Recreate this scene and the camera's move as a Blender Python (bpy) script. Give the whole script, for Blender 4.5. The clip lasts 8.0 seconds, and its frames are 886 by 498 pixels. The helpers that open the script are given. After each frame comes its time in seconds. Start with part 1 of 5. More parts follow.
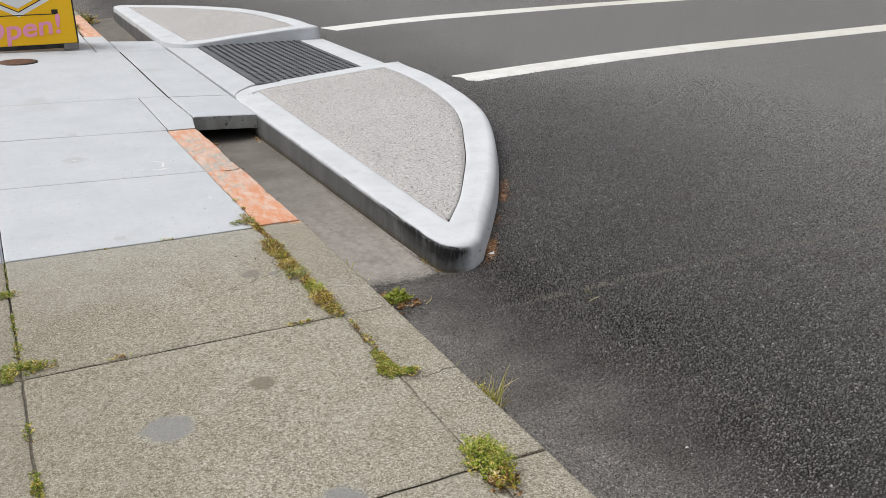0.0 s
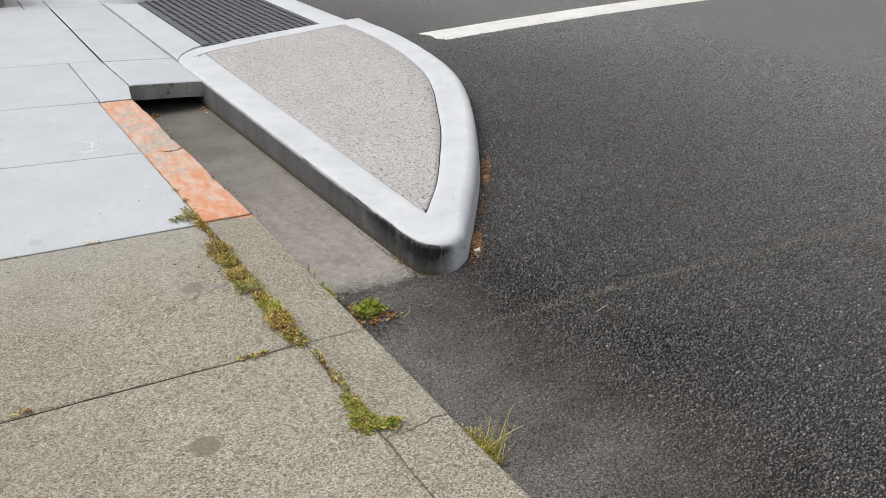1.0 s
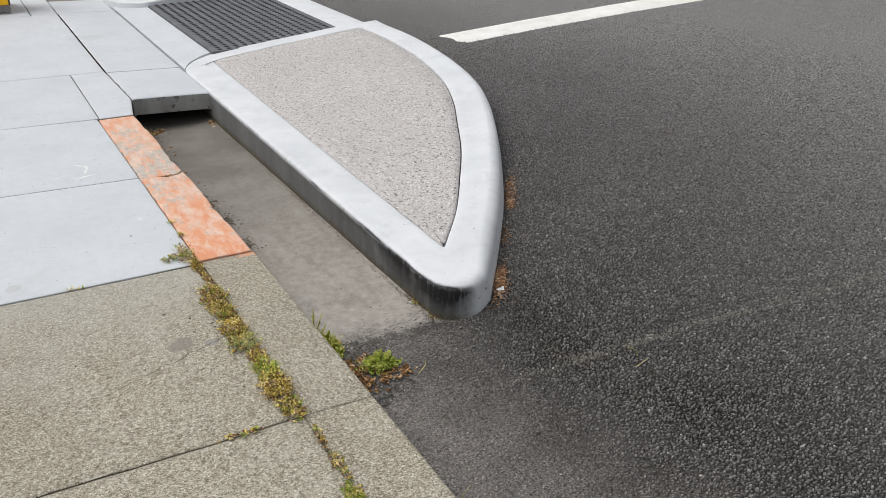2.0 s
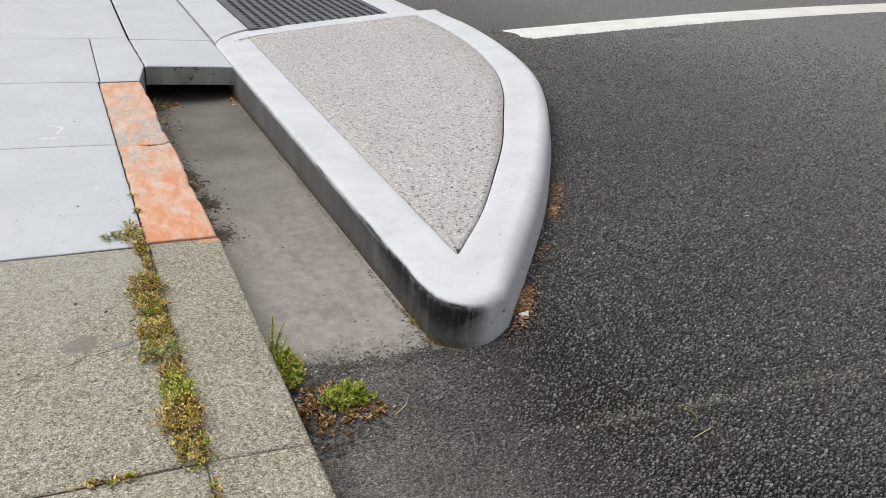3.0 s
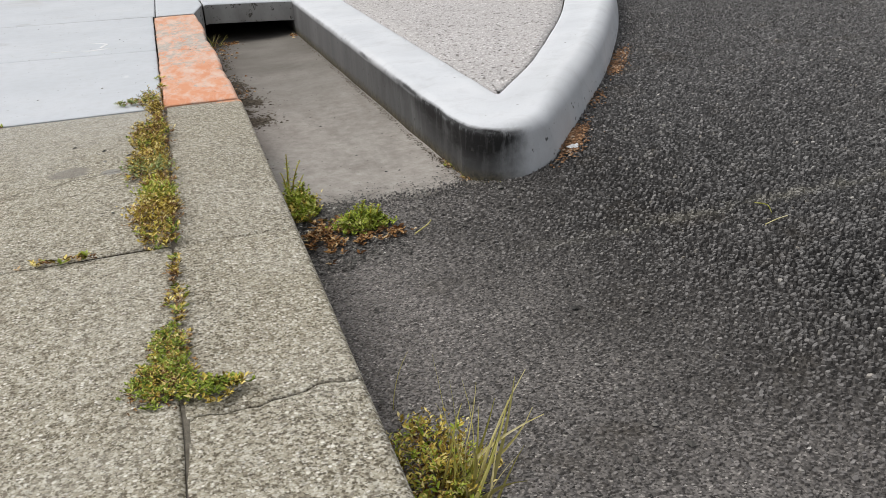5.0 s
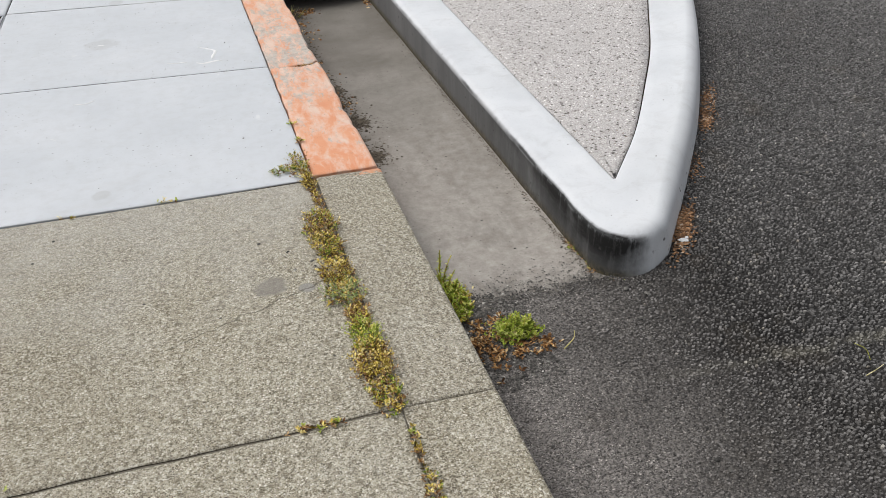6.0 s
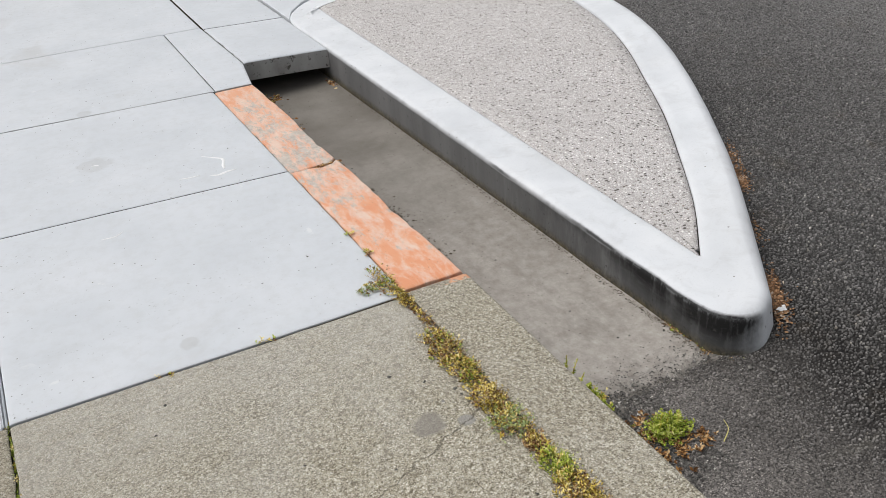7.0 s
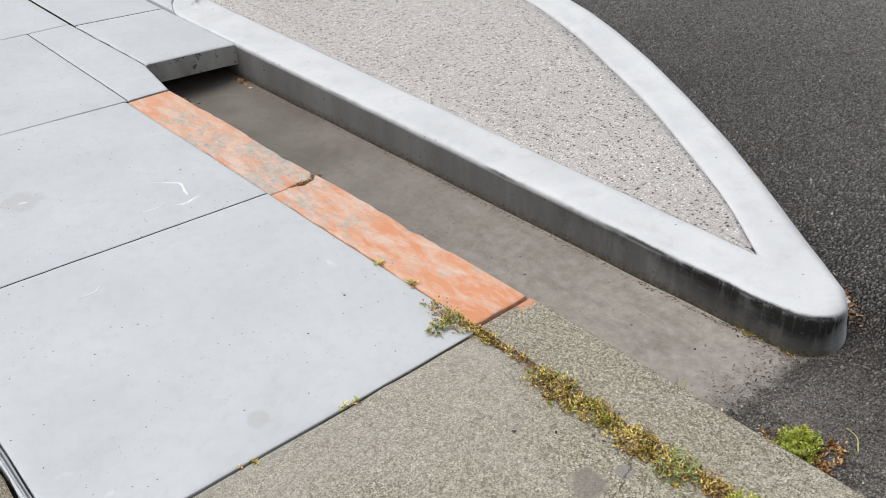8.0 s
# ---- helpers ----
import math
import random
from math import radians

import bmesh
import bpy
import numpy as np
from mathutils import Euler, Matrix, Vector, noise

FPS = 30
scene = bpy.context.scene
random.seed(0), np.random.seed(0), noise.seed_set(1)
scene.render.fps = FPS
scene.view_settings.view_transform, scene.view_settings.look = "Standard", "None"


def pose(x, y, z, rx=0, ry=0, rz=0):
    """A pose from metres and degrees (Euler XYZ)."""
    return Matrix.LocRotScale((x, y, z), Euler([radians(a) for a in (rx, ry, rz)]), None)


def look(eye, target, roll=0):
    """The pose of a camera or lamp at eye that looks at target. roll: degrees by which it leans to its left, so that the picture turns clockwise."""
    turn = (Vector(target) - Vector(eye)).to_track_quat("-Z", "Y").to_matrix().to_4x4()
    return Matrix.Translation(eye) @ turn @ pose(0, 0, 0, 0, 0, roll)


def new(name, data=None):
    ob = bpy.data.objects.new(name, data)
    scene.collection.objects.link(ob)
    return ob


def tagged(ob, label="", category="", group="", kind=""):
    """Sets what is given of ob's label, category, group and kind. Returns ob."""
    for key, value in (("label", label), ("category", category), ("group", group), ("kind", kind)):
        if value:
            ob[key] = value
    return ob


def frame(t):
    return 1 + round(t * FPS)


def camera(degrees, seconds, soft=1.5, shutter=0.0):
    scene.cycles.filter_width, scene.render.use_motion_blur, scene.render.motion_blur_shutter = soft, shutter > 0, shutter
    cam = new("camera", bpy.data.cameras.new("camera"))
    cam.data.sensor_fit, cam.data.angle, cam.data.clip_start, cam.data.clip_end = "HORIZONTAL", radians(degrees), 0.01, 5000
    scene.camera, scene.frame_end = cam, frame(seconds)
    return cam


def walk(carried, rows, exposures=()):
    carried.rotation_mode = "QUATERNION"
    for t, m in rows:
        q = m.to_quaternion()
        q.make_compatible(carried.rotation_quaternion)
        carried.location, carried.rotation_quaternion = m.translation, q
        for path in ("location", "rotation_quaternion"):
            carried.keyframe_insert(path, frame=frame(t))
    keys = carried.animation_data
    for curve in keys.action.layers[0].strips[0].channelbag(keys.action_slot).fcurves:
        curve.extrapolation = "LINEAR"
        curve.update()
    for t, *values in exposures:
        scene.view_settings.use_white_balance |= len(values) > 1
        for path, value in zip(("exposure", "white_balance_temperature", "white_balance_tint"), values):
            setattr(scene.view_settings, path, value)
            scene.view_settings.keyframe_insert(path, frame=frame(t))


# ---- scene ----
cam = camera(52.0, 8.0, soft=0.6)
PATH = [
    (0, (-0.917, -3.467, 1.258), (-0.073, -1.805, 0.533), 0.3),
    (0.5, (-0.801, -3.203, 1.22), (0.069, -1.571, 0.46), 0.8),
    (1, (-0.716, -2.952, 1.215), (0.182, -1.367, 0.392), 0.3),
    (1.5, (-0.598, -2.784, 1.235), (0.284, -1.188, 0.414), 0.2),
    (1.7, (-0.574, -2.745, 1.24), (0.298, -1.149, 0.408), -0.2),
    (2.8, (-0.228, -2.284, 1.026), (0.499, -0.628, 0.172), -0.9),
    (3, (-0.134, -2.214, 0.912), (0.583, -0.524, 0.12), 2.3),
    (3.2, (-0.094, -2.234, 0.785), (0.608, -0.51, 0.055), 1.6),
    (3.5, (-0.011, -2.189, 0.575), (0.607, -0.424, -0.134), -0.7),
    (3.8, (0.002, -2.248, 0.478), (0.56, -0.469, -0.246), -1.8),
    (4, (0.056, -2.217, 0.416), (0.522, -0.389, -0.25), -2.9),
    (4.2, (0.074, -2.223, 0.396), (0.51, -0.374, -0.229), -4.3),
    (5.3, (0.023, -2.193, 0.538), (0.549, -0.48, -0.352), -3.3),
    (5.5, (-0.035, -2.167, 0.692), (0.529, -0.517, -0.288), -2.0),
    (5.7, (-0.14, -2.21, 0.892), (0.35, -0.555, -0.119), -2.3),
    (6, (-0.229, -2.154, 1.073), (0.205, -0.51, 0.022), -2.8),
    (6.5, (-0.487, -2.084, 1.214), (0.152, -0.458, 0.241), -1.9),
    (7, (-0.718, -1.821, 1.254), (0.002, -0.253, 0.242), -5.1),
    (7.5, (-0.943, -1.55, 1.274), (-0.008, -0.137, 0.213), -3.1),
    (8, (-1.118, -1.22, 1.283), (-0.039, 0.063, 0.192), -2.1),
]
walk(cam, [(t, look(eye, target, roll)) for t, eye, target, roll in PATH])
SKY, SUN, SUN_AZIMUTH = 0.138, 1.1, -60.0
scene.view_settings.exposure = 0.0

# ---- light ----
world = bpy.data.worlds.new("overcast_sky")
scene.world = world
world.use_nodes = True
wn, wl = world.node_tree.nodes, world.node_tree.links
wn.clear()
sky = wn.new("ShaderNodeTexSky")
sky.sky_type, sky.sun_disc = "NISHITA", False
sky.sun_elevation, sky.sun_rotation = radians(62), radians(SUN_AZIMUTH)
sky.air_density, sky.dust_density = 1.0, 4.0
grey = wn.new("ShaderNodeHueSaturation")
grey.inputs["Saturation"].default_value = 0.18
back = wn.new("ShaderNodeBackground")
back.inputs["Strength"].default_value = SKY
wo = wn.new("ShaderNodeOutputWorld")
wl.new(sky.outputs[0], grey.inputs["Color"])
wl.new(grey.outputs[0], back.inputs["Color"])
wl.new(back.outputs[0], wo.inputs["Surface"])
sun = new("sun", bpy.data.lights.new("sun", "SUN"))
sun.data.energy, sun.data.angle, sun.data.color = SUN, radians(35), (1.0, 0.97, 0.93)
az = radians(SUN_AZIMUTH)
sun.matrix_world = look((6 * math.sin(az), 6 * math.cos(az), 11.3), (0, 0, 0))


# ---- materials ----
class Nodes:
    """A short way to write a node material."""

    def __init__(self, name, rough=0.85):
        self.m = bpy.data.materials.new(name)
        self.m.use_nodes = True
        self.t = self.m.node_tree
        self.b = self.t.nodes["Principled BSDF"]
        self.b.inputs["Roughness"].default_value = rough
        self.b.inputs["Specular IOR Level"].default_value = 0.14
        self.pos = self.t.nodes.new("ShaderNodeNewGeometry").outputs["Position"]

    def n(self, kind, ins=(), **props):
        node = self.t.nodes.new("ShaderNode" + kind)
        for k, v in props.items():
            setattr(node, k, v)
        for k, v in dict(ins).items():
            if isinstance(v, bpy.types.NodeSocket):
                self.t.links.new(v, node.inputs[k])
            else:
                node.inputs[k].default_value = v
        return node

    def noise(self, scale, detail=4.0, rough=0.55, vec=None, dist=0.0):
        return self.n("TexNoise", {"Vector": vec or self.pos, "Scale": scale, "Detail": detail, "Roughness": rough, "Distortion": dist}).outputs["Fac"]

    def cells(self, scale, vec=None, feature="F1"):
        return self.n("TexVoronoi", {"Vector": vec or self.pos, "Scale": scale}, feature=feature)

    def ramp(self, fac, stops, smooth="LINEAR"):
        r = self.n("ValToRGB", {"Fac": fac})
        e = r.color_ramp.elements
        r.color_ramp.interpolation = smooth
        while len(e) < len(stops):
            e.new(0.5)
        for el, (p, c) in zip(e, stops):
            el.position = p
            el.color = (c, c, c, 1) if isinstance(c, (int, float)) else (*c, 1)
        return r.outputs["Color"]

    def mix(self, fac, a, b, kind="MIX"):
        m = self.n("Mix", {}, data_type="RGBA", blend_type=kind)
        for sock, v in ((m.inputs[0], fac), (m.inputs[6], a), (m.inputs[7], b)):
            if isinstance(v, bpy.types.NodeSocket):
                self.t.links.new(v, sock)
            else:
                sock.default_value = v if isinstance(v, (int, float)) else (*v, 1)
        return m.outputs[2]

    def calc(self, op, a, b=0.0, c=0.0):
        return self.n("Math", {0: a, 1: b, 2: c}, operation=op).outputs[0]

    def axis(self):
        s = self.n("SeparateXYZ", {0: self.pos})
        return s.outputs[0], s.outputs[1], s.outputs[2]

    def bump(self, height, strength, metres, below=None):
        ins = {"Height": height, "Strength": strength, "Distance": metres}
        if below:
            ins["Normal"] = below
        return self.n("Bump", ins).outputs[0]

    def blob(self, x, y, radius, fuzz=0.6):
        """1 inside a ragged round spot on the ground, 0 outside."""
        px, py, _ = self.axis()
        d = self.calc("SQRT", self.calc("ADD", self.calc("POWER", self.calc("SUBTRACT", px, x), 2.0), self.calc("POWER", self.calc("SUBTRACT", py, y), 2.0)))
        d = self.calc("ADD", d, self.calc("MULTIPLY", self.calc("SUBTRACT", self.noise(30, 3), 0.5), radius * fuzz))
        return self.ramp(self.calc("DIVIDE", d, radius * 1.3), [(0.62, 1.0), (0.85, 0.0)])

    def out(self, colour, normal=None, rough=None):
        for key, v in (("Base Color", colour), ("Normal", normal), ("Roughness", rough)):
            if isinstance(v, bpy.types.NodeSocket):
                self.t.links.new(v, self.b.inputs[key])
            elif v is not None:
                self.b.inputs[key].default_value = v if isinstance(v, float) else (*v, 1)
        return self.m


def make_old_concrete():
    k = Nodes("worn_aggregate_concrete", 0.9)
    c1, c2, c3 = k.cells(255), k.cells(520), k.cells(190)
    r1 = k.n("SeparateColor", {0: c1.outputs["Color"]}).outputs[0]
    r2 = k.n("SeparateColor", {0: c2.outputs["Color"]}).outputs[1]
    r3 = k.n("SeparateColor", {0: c3.outputs["Color"]}).outputs[2]
    # pale sand grains and small stones, each set in darker worn mortar
    grain = k.ramp(r1, [(0.0, (0.09, 0.076, 0.054)), (0.12, (0.20, 0.172, 0.125)), (0.20, (0.35, 0.318, 0.245)), (0.6, (0.46, 0.425, 0.34)), (0.85, (0.58, 0.55, 0.46)), (1.0, (0.80, 0.78, 0.71))])
    sand = k.ramp(r2, [(0.0, (0.08, 0.068, 0.046)), (0.22, (0.17, 0.146, 0.10)), (0.32, (0.30, 0.27, 0.20)), (0.8, (0.42, 0.387, 0.30)), (1.0, (0.70, 0.67, 0.59))])
    col = k.mix(k.ramp(c1.outputs["Distance"], [(0.38, 1.0), (0.62, 0.0)]), sand, grain)
    # dark pits where grains have fallen out
    pit = k.calc("MULTIPLY", k.calc("GREATER_THAN", r3, 0.68), k.ramp(c3.outputs["Distance"], [(0.26, 1.0), (0.42, 0.0)]))
    col = k.mix(k.calc("MULTIPLY", pit, 0.88), col, (0.075, 0.062, 0.042))
    col = k.mix(k.ramp(k.noise(1.7, 5), [(0.35, 0.0), (0.75, 0.24)]), col, (0.27, 0.23, 0.155))
    col = k.mix(k.ramp(k.noise(5.5, 6, 0.65), [(0.5, 0.0), (0.7, 0.22)]), col, (0.58, 0.56, 0.50))
    px, py, _ = k.axis()
    # clustered dark weathering and paler scoured grains
    col = k.mix(k.ramp(k.noise(125, 4, 0.7), [(0.53, 0.0), (0.60, 0.6)]), col, (0.085, 0.07, 0.048))
    col = k.mix(k.ramp(k.noise(140, 3, 0.65, vec=k.n("Mapping", {"Vector": k.pos, "Location": (3.1, 1.7, 0.4)}).outputs[0]), [(0.56, 0.0), (0.64, 0.55)]), col, (0.70, 0.67, 0.58))
    col = k.mix(k.ramp(k.noise(62, 6, 0.8), [(0.50, 0.0), (0.62, 0.24)]), col, (0.14, 0.12, 0.086))
    trodden = k.calc("ADD", k.calc("MULTIPLY", px, -0.5), k.calc("MULTIPLY", k.noise(2.4, 5, 0.6), 0.5))
    col = k.mix(k.ramp(trodden, [(0.45, 0.0), (0.85, 0.38)]), col, (0.19, 0.16, 0.108))
    # a cement skin left when the newer slabs were cast
    band = k.calc("ADD", py, k.calc("MULTIPLY", k.calc("SUBTRACT", k.noise(5, 5), 0.5), 0.9))
    here = k.calc("MULTIPLY", k.calc("GREATER_THAN", px, -0.955), k.calc("LESS_THAN", px, -0.004))
    smear = k.calc("MULTIPLY", k.ramp(k.calc("ADD", band, 1.0), [(0.4, 0.0), (0.9, 0.62), (0.99, 0.7), (1.0, 0.6)]), here)
    smear = k.calc("MULTIPLY", smear, k.ramp(k.noise(38, 5, 0.7), [(0.38, 0.6), (0.55, 1.0)]))
    col = k.mix(k.calc("MULTIPLY", smear, 0.72), col, k.mix(k.noise(14, 5), (0.36, 0.345, 0.31), (0.56, 0.55, 0.52)))
    for x, y, r, c in ((-0.64, -1.39, 0.064, (0.27, 0.275, 0.275)), (-0.35, -1.87, 0.06, (0.25, 0.255, 0.255)), (-0.36, -1.27, 0.037, (0.20, 0.175, 0.13)), (-0.175, -0.49, 0.034, (0.23, 0.215, 0.19)), (-0.1, -0.52, 0.018, (0.28, 0.275, 0.26))):
        col = k.mix(k.calc("MULTIPLY", k.blob(x, y, r, 0.9), 0.78), col, c)
    # a hairline crack across the worn slab
    line = k.calc("SUBTRACT", k.calc("ADD", py, k.calc("MULTIPLY", k.calc("SUBTRACT", k.noise(26, 4, 0.7), 0.5), 0.05)), k.calc("MULTIPLY", px, 0.42))
    line = k.ramp(k.calc("ABSOLUTE", k.calc("ADD", line, 0.478)), [(0.0009, 1.0), (0.0028, 0.0)])
    reach = k.ramp(k.calc("ADD", px, 1.0), [(0.55, 0.0), (0.64, 0.75), (0.93, 0.9), (0.96, 0.0)])
    col = k.mix(k.calc("MULTIPLY", line, k.calc("MULTIPLY", reach, k.calc("GREATER_THAN", py, -0.9))), col, (0.07, 0.06, 0.045))
    # orange paint spilt over the end of the old kerb
    spill = k.calc("MULTIPLY", k.calc("MULTIPLY", k.calc("GREATER_THAN", py, -0.034), k.calc("GREATER_THAN", px, 0.085)), k.ramp(k.calc("ADD", k.noise(45, 4, 0.7), k.calc("MULTIPLY", k.calc("SUBTRACT", px, 0.13), 3.0)), [(0.5, 0.0), (0.58, 0.85)]))
    col = k.mix(k.calc("MULTIPLY", spill, k.calc("LESS_THAN", py, 0.02)), col, (0.72, 0.33, 0.18))
    tone = k.n("ObjectInfo").outputs["Random"]
    col = k.mix(k.calc("MULTIPLY", tone, 0.12), col, (0.33, 0.32, 0.295))
    b = k.bump(k.ramp(c1.outputs["Distance"], [(0.2, 1.0), (0.65, 0.0)]), 0.3, 0.0016)
    b = k.bump(k.noise(420, 3), 0.4, 0.002, b)
    b = k.bump(k.noise(9, 4), 0.25, 0.006, b)
    return k.out(col, b)


def make_new_concrete(name="smooth_new_concrete", tint=(1.0, 1.0, 1.0)):
    k = Nodes(name, 0.8)
    base = [tuple(a * b for a, b in zip(c, tint)) for c in ((0.545, 0.57, 0.60), (0.59, 0.615, 0.645), (0.635, 0.655, 0.685))]
    col = k.ramp(k.noise(3.2, 6, 0.6), [(0.25, base[0]), (0.5, base[1]), (0.75, base[2])])
    col = k.mix(k.ramp(k.noise(28, 5, 0.7), [(0.45, 0.0), (0.8, 0.35)]), col, (0.46, 0.465, 0.46))
    col = k.mix(k.ramp(k.noise(1.1, 5, 0.6, dist=1.2), [(0.6, 0.0), (0.72, 0.3)]), col, (0.45, 0.44, 0.42))
    col = k.mix(k.ramp(k.noise(7, 4, 0.6, dist=1.0), [(0.68, 0.0), (0.74, 0.5)]), col, (0.74, 0.75, 0.75))
    speck = k.cells(46)
    dots = k.calc("MULTIPLY", k.calc("LESS_THAN", speck.outputs["Distance"], 0.085), k.calc("GREATER_THAN", k.n("SeparateColor", {0: speck.outputs["Color"]}).outputs[0], 0.72))
    col = k.mix(k.calc("MULTIPLY", dots, 0.95), col, (0.11, 0.105, 0.095))
    pits = k.calc("MULTIPLY", k.ramp(k.noise(95, 3, 0.6), [(0.66, 0.0), (0.70, 0.7)]), k.ramp(k.noise(2.6, 3), [(0.5, 0.0), (0.62, 1.0)]))
    col = k.mix(pits, col, (0.25, 0.25, 0.24))
    for x, y, r in ((-0.54, 0.07, 0.024), (-0.53, 1.85, 0.03), (-0.57, 1.30, 0.06)):
        col = k.mix(k.calc("MULTIPLY", k.blob(x, y, r, 1.1), 0.24), col, (0.36, 0.35, 0.335))
    b = k.bump(k.noise(260, 3), 0.25, 0.0012)
    b = k.bump(k.noise(16, 4), 0.2, 0.004, b)
    return k.out(col, b)


def make_white_kerb():
    k = Nodes("pale_trowelled_concrete", 0.72)
    col = k.ramp(k.noise(4, 6, 0.6), [(0.25, (0.59, 0.61, 0.635)), (0.5, (0.67, 0.69, 0.715)), (0.75, (0.73, 0.745, 0.765))])
    col = k.mix(k.ramp(k.noise(1.6, 5, 0.6), [(0.5, 0.0), (0.8, 0.3)]), col, (0.55, 0.555, 0.56))
    speck = k.cells(34)
    dots = k.calc("MULTIPLY", k.calc("LESS_THAN", speck.outputs["Distance"], 0.1), k.calc("GREATER_THAN", k.n("SeparateColor", {0: speck.outputs["Color"]}).outputs[0], 0.87))
    col = k.mix(k.calc("MULTIPLY", dots, 0.8), col, (0.12, 0.11, 0.1))
    col = k.mix(k.ramp(k.noise(11, 6, 0.7, dist=0.8), [(0.5, 0.0), (0.72, 0.45)]), col, (0.50, 0.505, 0.51))
    col = k.mix(k.ramp(k.noise(160, 4, 0.75), [(0.58, 0.0), (0.7, 0.35)]), col, (0.42, 0.42, 0.42))
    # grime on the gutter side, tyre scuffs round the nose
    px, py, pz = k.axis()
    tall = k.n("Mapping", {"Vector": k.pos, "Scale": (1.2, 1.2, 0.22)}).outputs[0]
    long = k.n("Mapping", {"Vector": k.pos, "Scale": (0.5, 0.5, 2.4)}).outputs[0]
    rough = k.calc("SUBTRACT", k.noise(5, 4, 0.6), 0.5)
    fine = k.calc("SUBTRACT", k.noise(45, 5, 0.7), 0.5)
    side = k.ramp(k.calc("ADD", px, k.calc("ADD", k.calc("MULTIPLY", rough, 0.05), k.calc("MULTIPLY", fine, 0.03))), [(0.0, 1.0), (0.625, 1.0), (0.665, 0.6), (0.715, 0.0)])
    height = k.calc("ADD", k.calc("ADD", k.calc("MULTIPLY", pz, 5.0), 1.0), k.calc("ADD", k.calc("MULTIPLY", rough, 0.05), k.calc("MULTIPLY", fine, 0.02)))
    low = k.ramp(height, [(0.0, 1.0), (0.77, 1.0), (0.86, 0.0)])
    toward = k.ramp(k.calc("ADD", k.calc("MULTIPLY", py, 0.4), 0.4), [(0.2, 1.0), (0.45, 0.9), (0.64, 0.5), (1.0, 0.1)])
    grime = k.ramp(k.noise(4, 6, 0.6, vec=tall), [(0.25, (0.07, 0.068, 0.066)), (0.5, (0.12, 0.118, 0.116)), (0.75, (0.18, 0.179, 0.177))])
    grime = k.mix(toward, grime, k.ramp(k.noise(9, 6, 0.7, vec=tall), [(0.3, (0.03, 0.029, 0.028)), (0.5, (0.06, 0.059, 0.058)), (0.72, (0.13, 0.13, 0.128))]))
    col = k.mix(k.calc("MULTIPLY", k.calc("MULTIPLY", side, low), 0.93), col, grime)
    # black rubber along the upper face, heaviest at the nose, with pale scratches
    nose = k.ramp(k.calc("ADD", k.calc("MULTIPLY", py, 0.5), 0.5), [(0.22, 1.0), (0.34, 0.95), (0.44, 0.5), (0.58, 0.3), (0.78, 0.0)])
    high = k.ramp(height, [(0.25, 0.12), (0.45, 0.3), (0.62, 0.62), (0.74, 1.0), (0.82, 1.0), (0.865, 0.0)])
    streak = k.ramp(k.calc("ADD", k.noise(7, 4, 0.6), k.calc("MULTIPLY", nose, 0.22)), [(0.46, 0.0), (0.68, 1.0)])
    scuff = k.calc("MULTIPLY", k.calc("MULTIPLY", nose, side), k.calc("MULTIPLY", high, streak))
    scuff = k.ramp(scuff, [(0.04, 0.0), (0.6, 1.0)])
    scratch = k.calc("MULTIPLY", k.ramp(k.noise(32, 5, 0.75, vec=tall), [(0.52, 1.0), (0.66, 0.6)]), k.ramp(k.noise(14, 6, 0.75, vec=long), [(0.34, 0.65), (0.5, 1.0)]))
    scuff = k.calc("MULTIPLY", scuff, scratch)
    rim = k.ramp(height, [(0.785, 0.0), (0.815, 1.0), (0.835, 1.0), (0.855, 0.0)])
    rim = k.calc("MULTIPLY", k.calc("MULTIPLY", rim, side), k.ramp(k.calc("ADD", k.noise(3, 3, 0.5), k.calc("MULTIPLY", nose, 0.25)), [(0.55, 0.0), (0.68, 0.9)]))
    scuff = k.calc("MAXIMUM", scuff, rim)
    col = k.mix(k.calc("MULTIPLY", scuff, 0.96), col, (0.014, 0.0135, 0.0135))
    # mossy silt along the foot
    bed = k.calc("ADD", k.calc("ADD", pz, 0.146), k.calc("MULTIPLY", k.ramp(k.calc("DIVIDE", k.calc("ADD", py, 0.6), 2.7), [(0.0, 0.0), (1.0, 1.0)]), 0.030))
    foot = k.ramp(k.calc("ADD", bed, k.calc("MULTIPLY", fine, 0.03)), [(0.006, 1.0), (0.036, 0.0)])
    col = k.mix(k.calc("MULTIPLY", k.calc("MULTIPLY", foot, side), 0.8), col, k.ramp(k.noise(90, 3, 0.7), [(0.4, (0.035, 0.029, 0.015)), (0.62, (0.13, 0.105, 0.045))]))
    pits = k.calc("MULTIPLY", k.ramp(k.noise(55, 3, 0.6), [(0.66, 0.0), (0.69, 1.0)]), k.calc("LESS_THAN", pz, -0.045))
    col = k.mix(k.calc("MULTIPLY", pits, 0.85), col, (0.05, 0.048, 0.046))
    b = k.bump(k.noise(180, 4), 0.25, 0.0015)
    b = k.bump(k.noise(12, 4), 0.2, 0.006, b)
    return k.out(col, b)


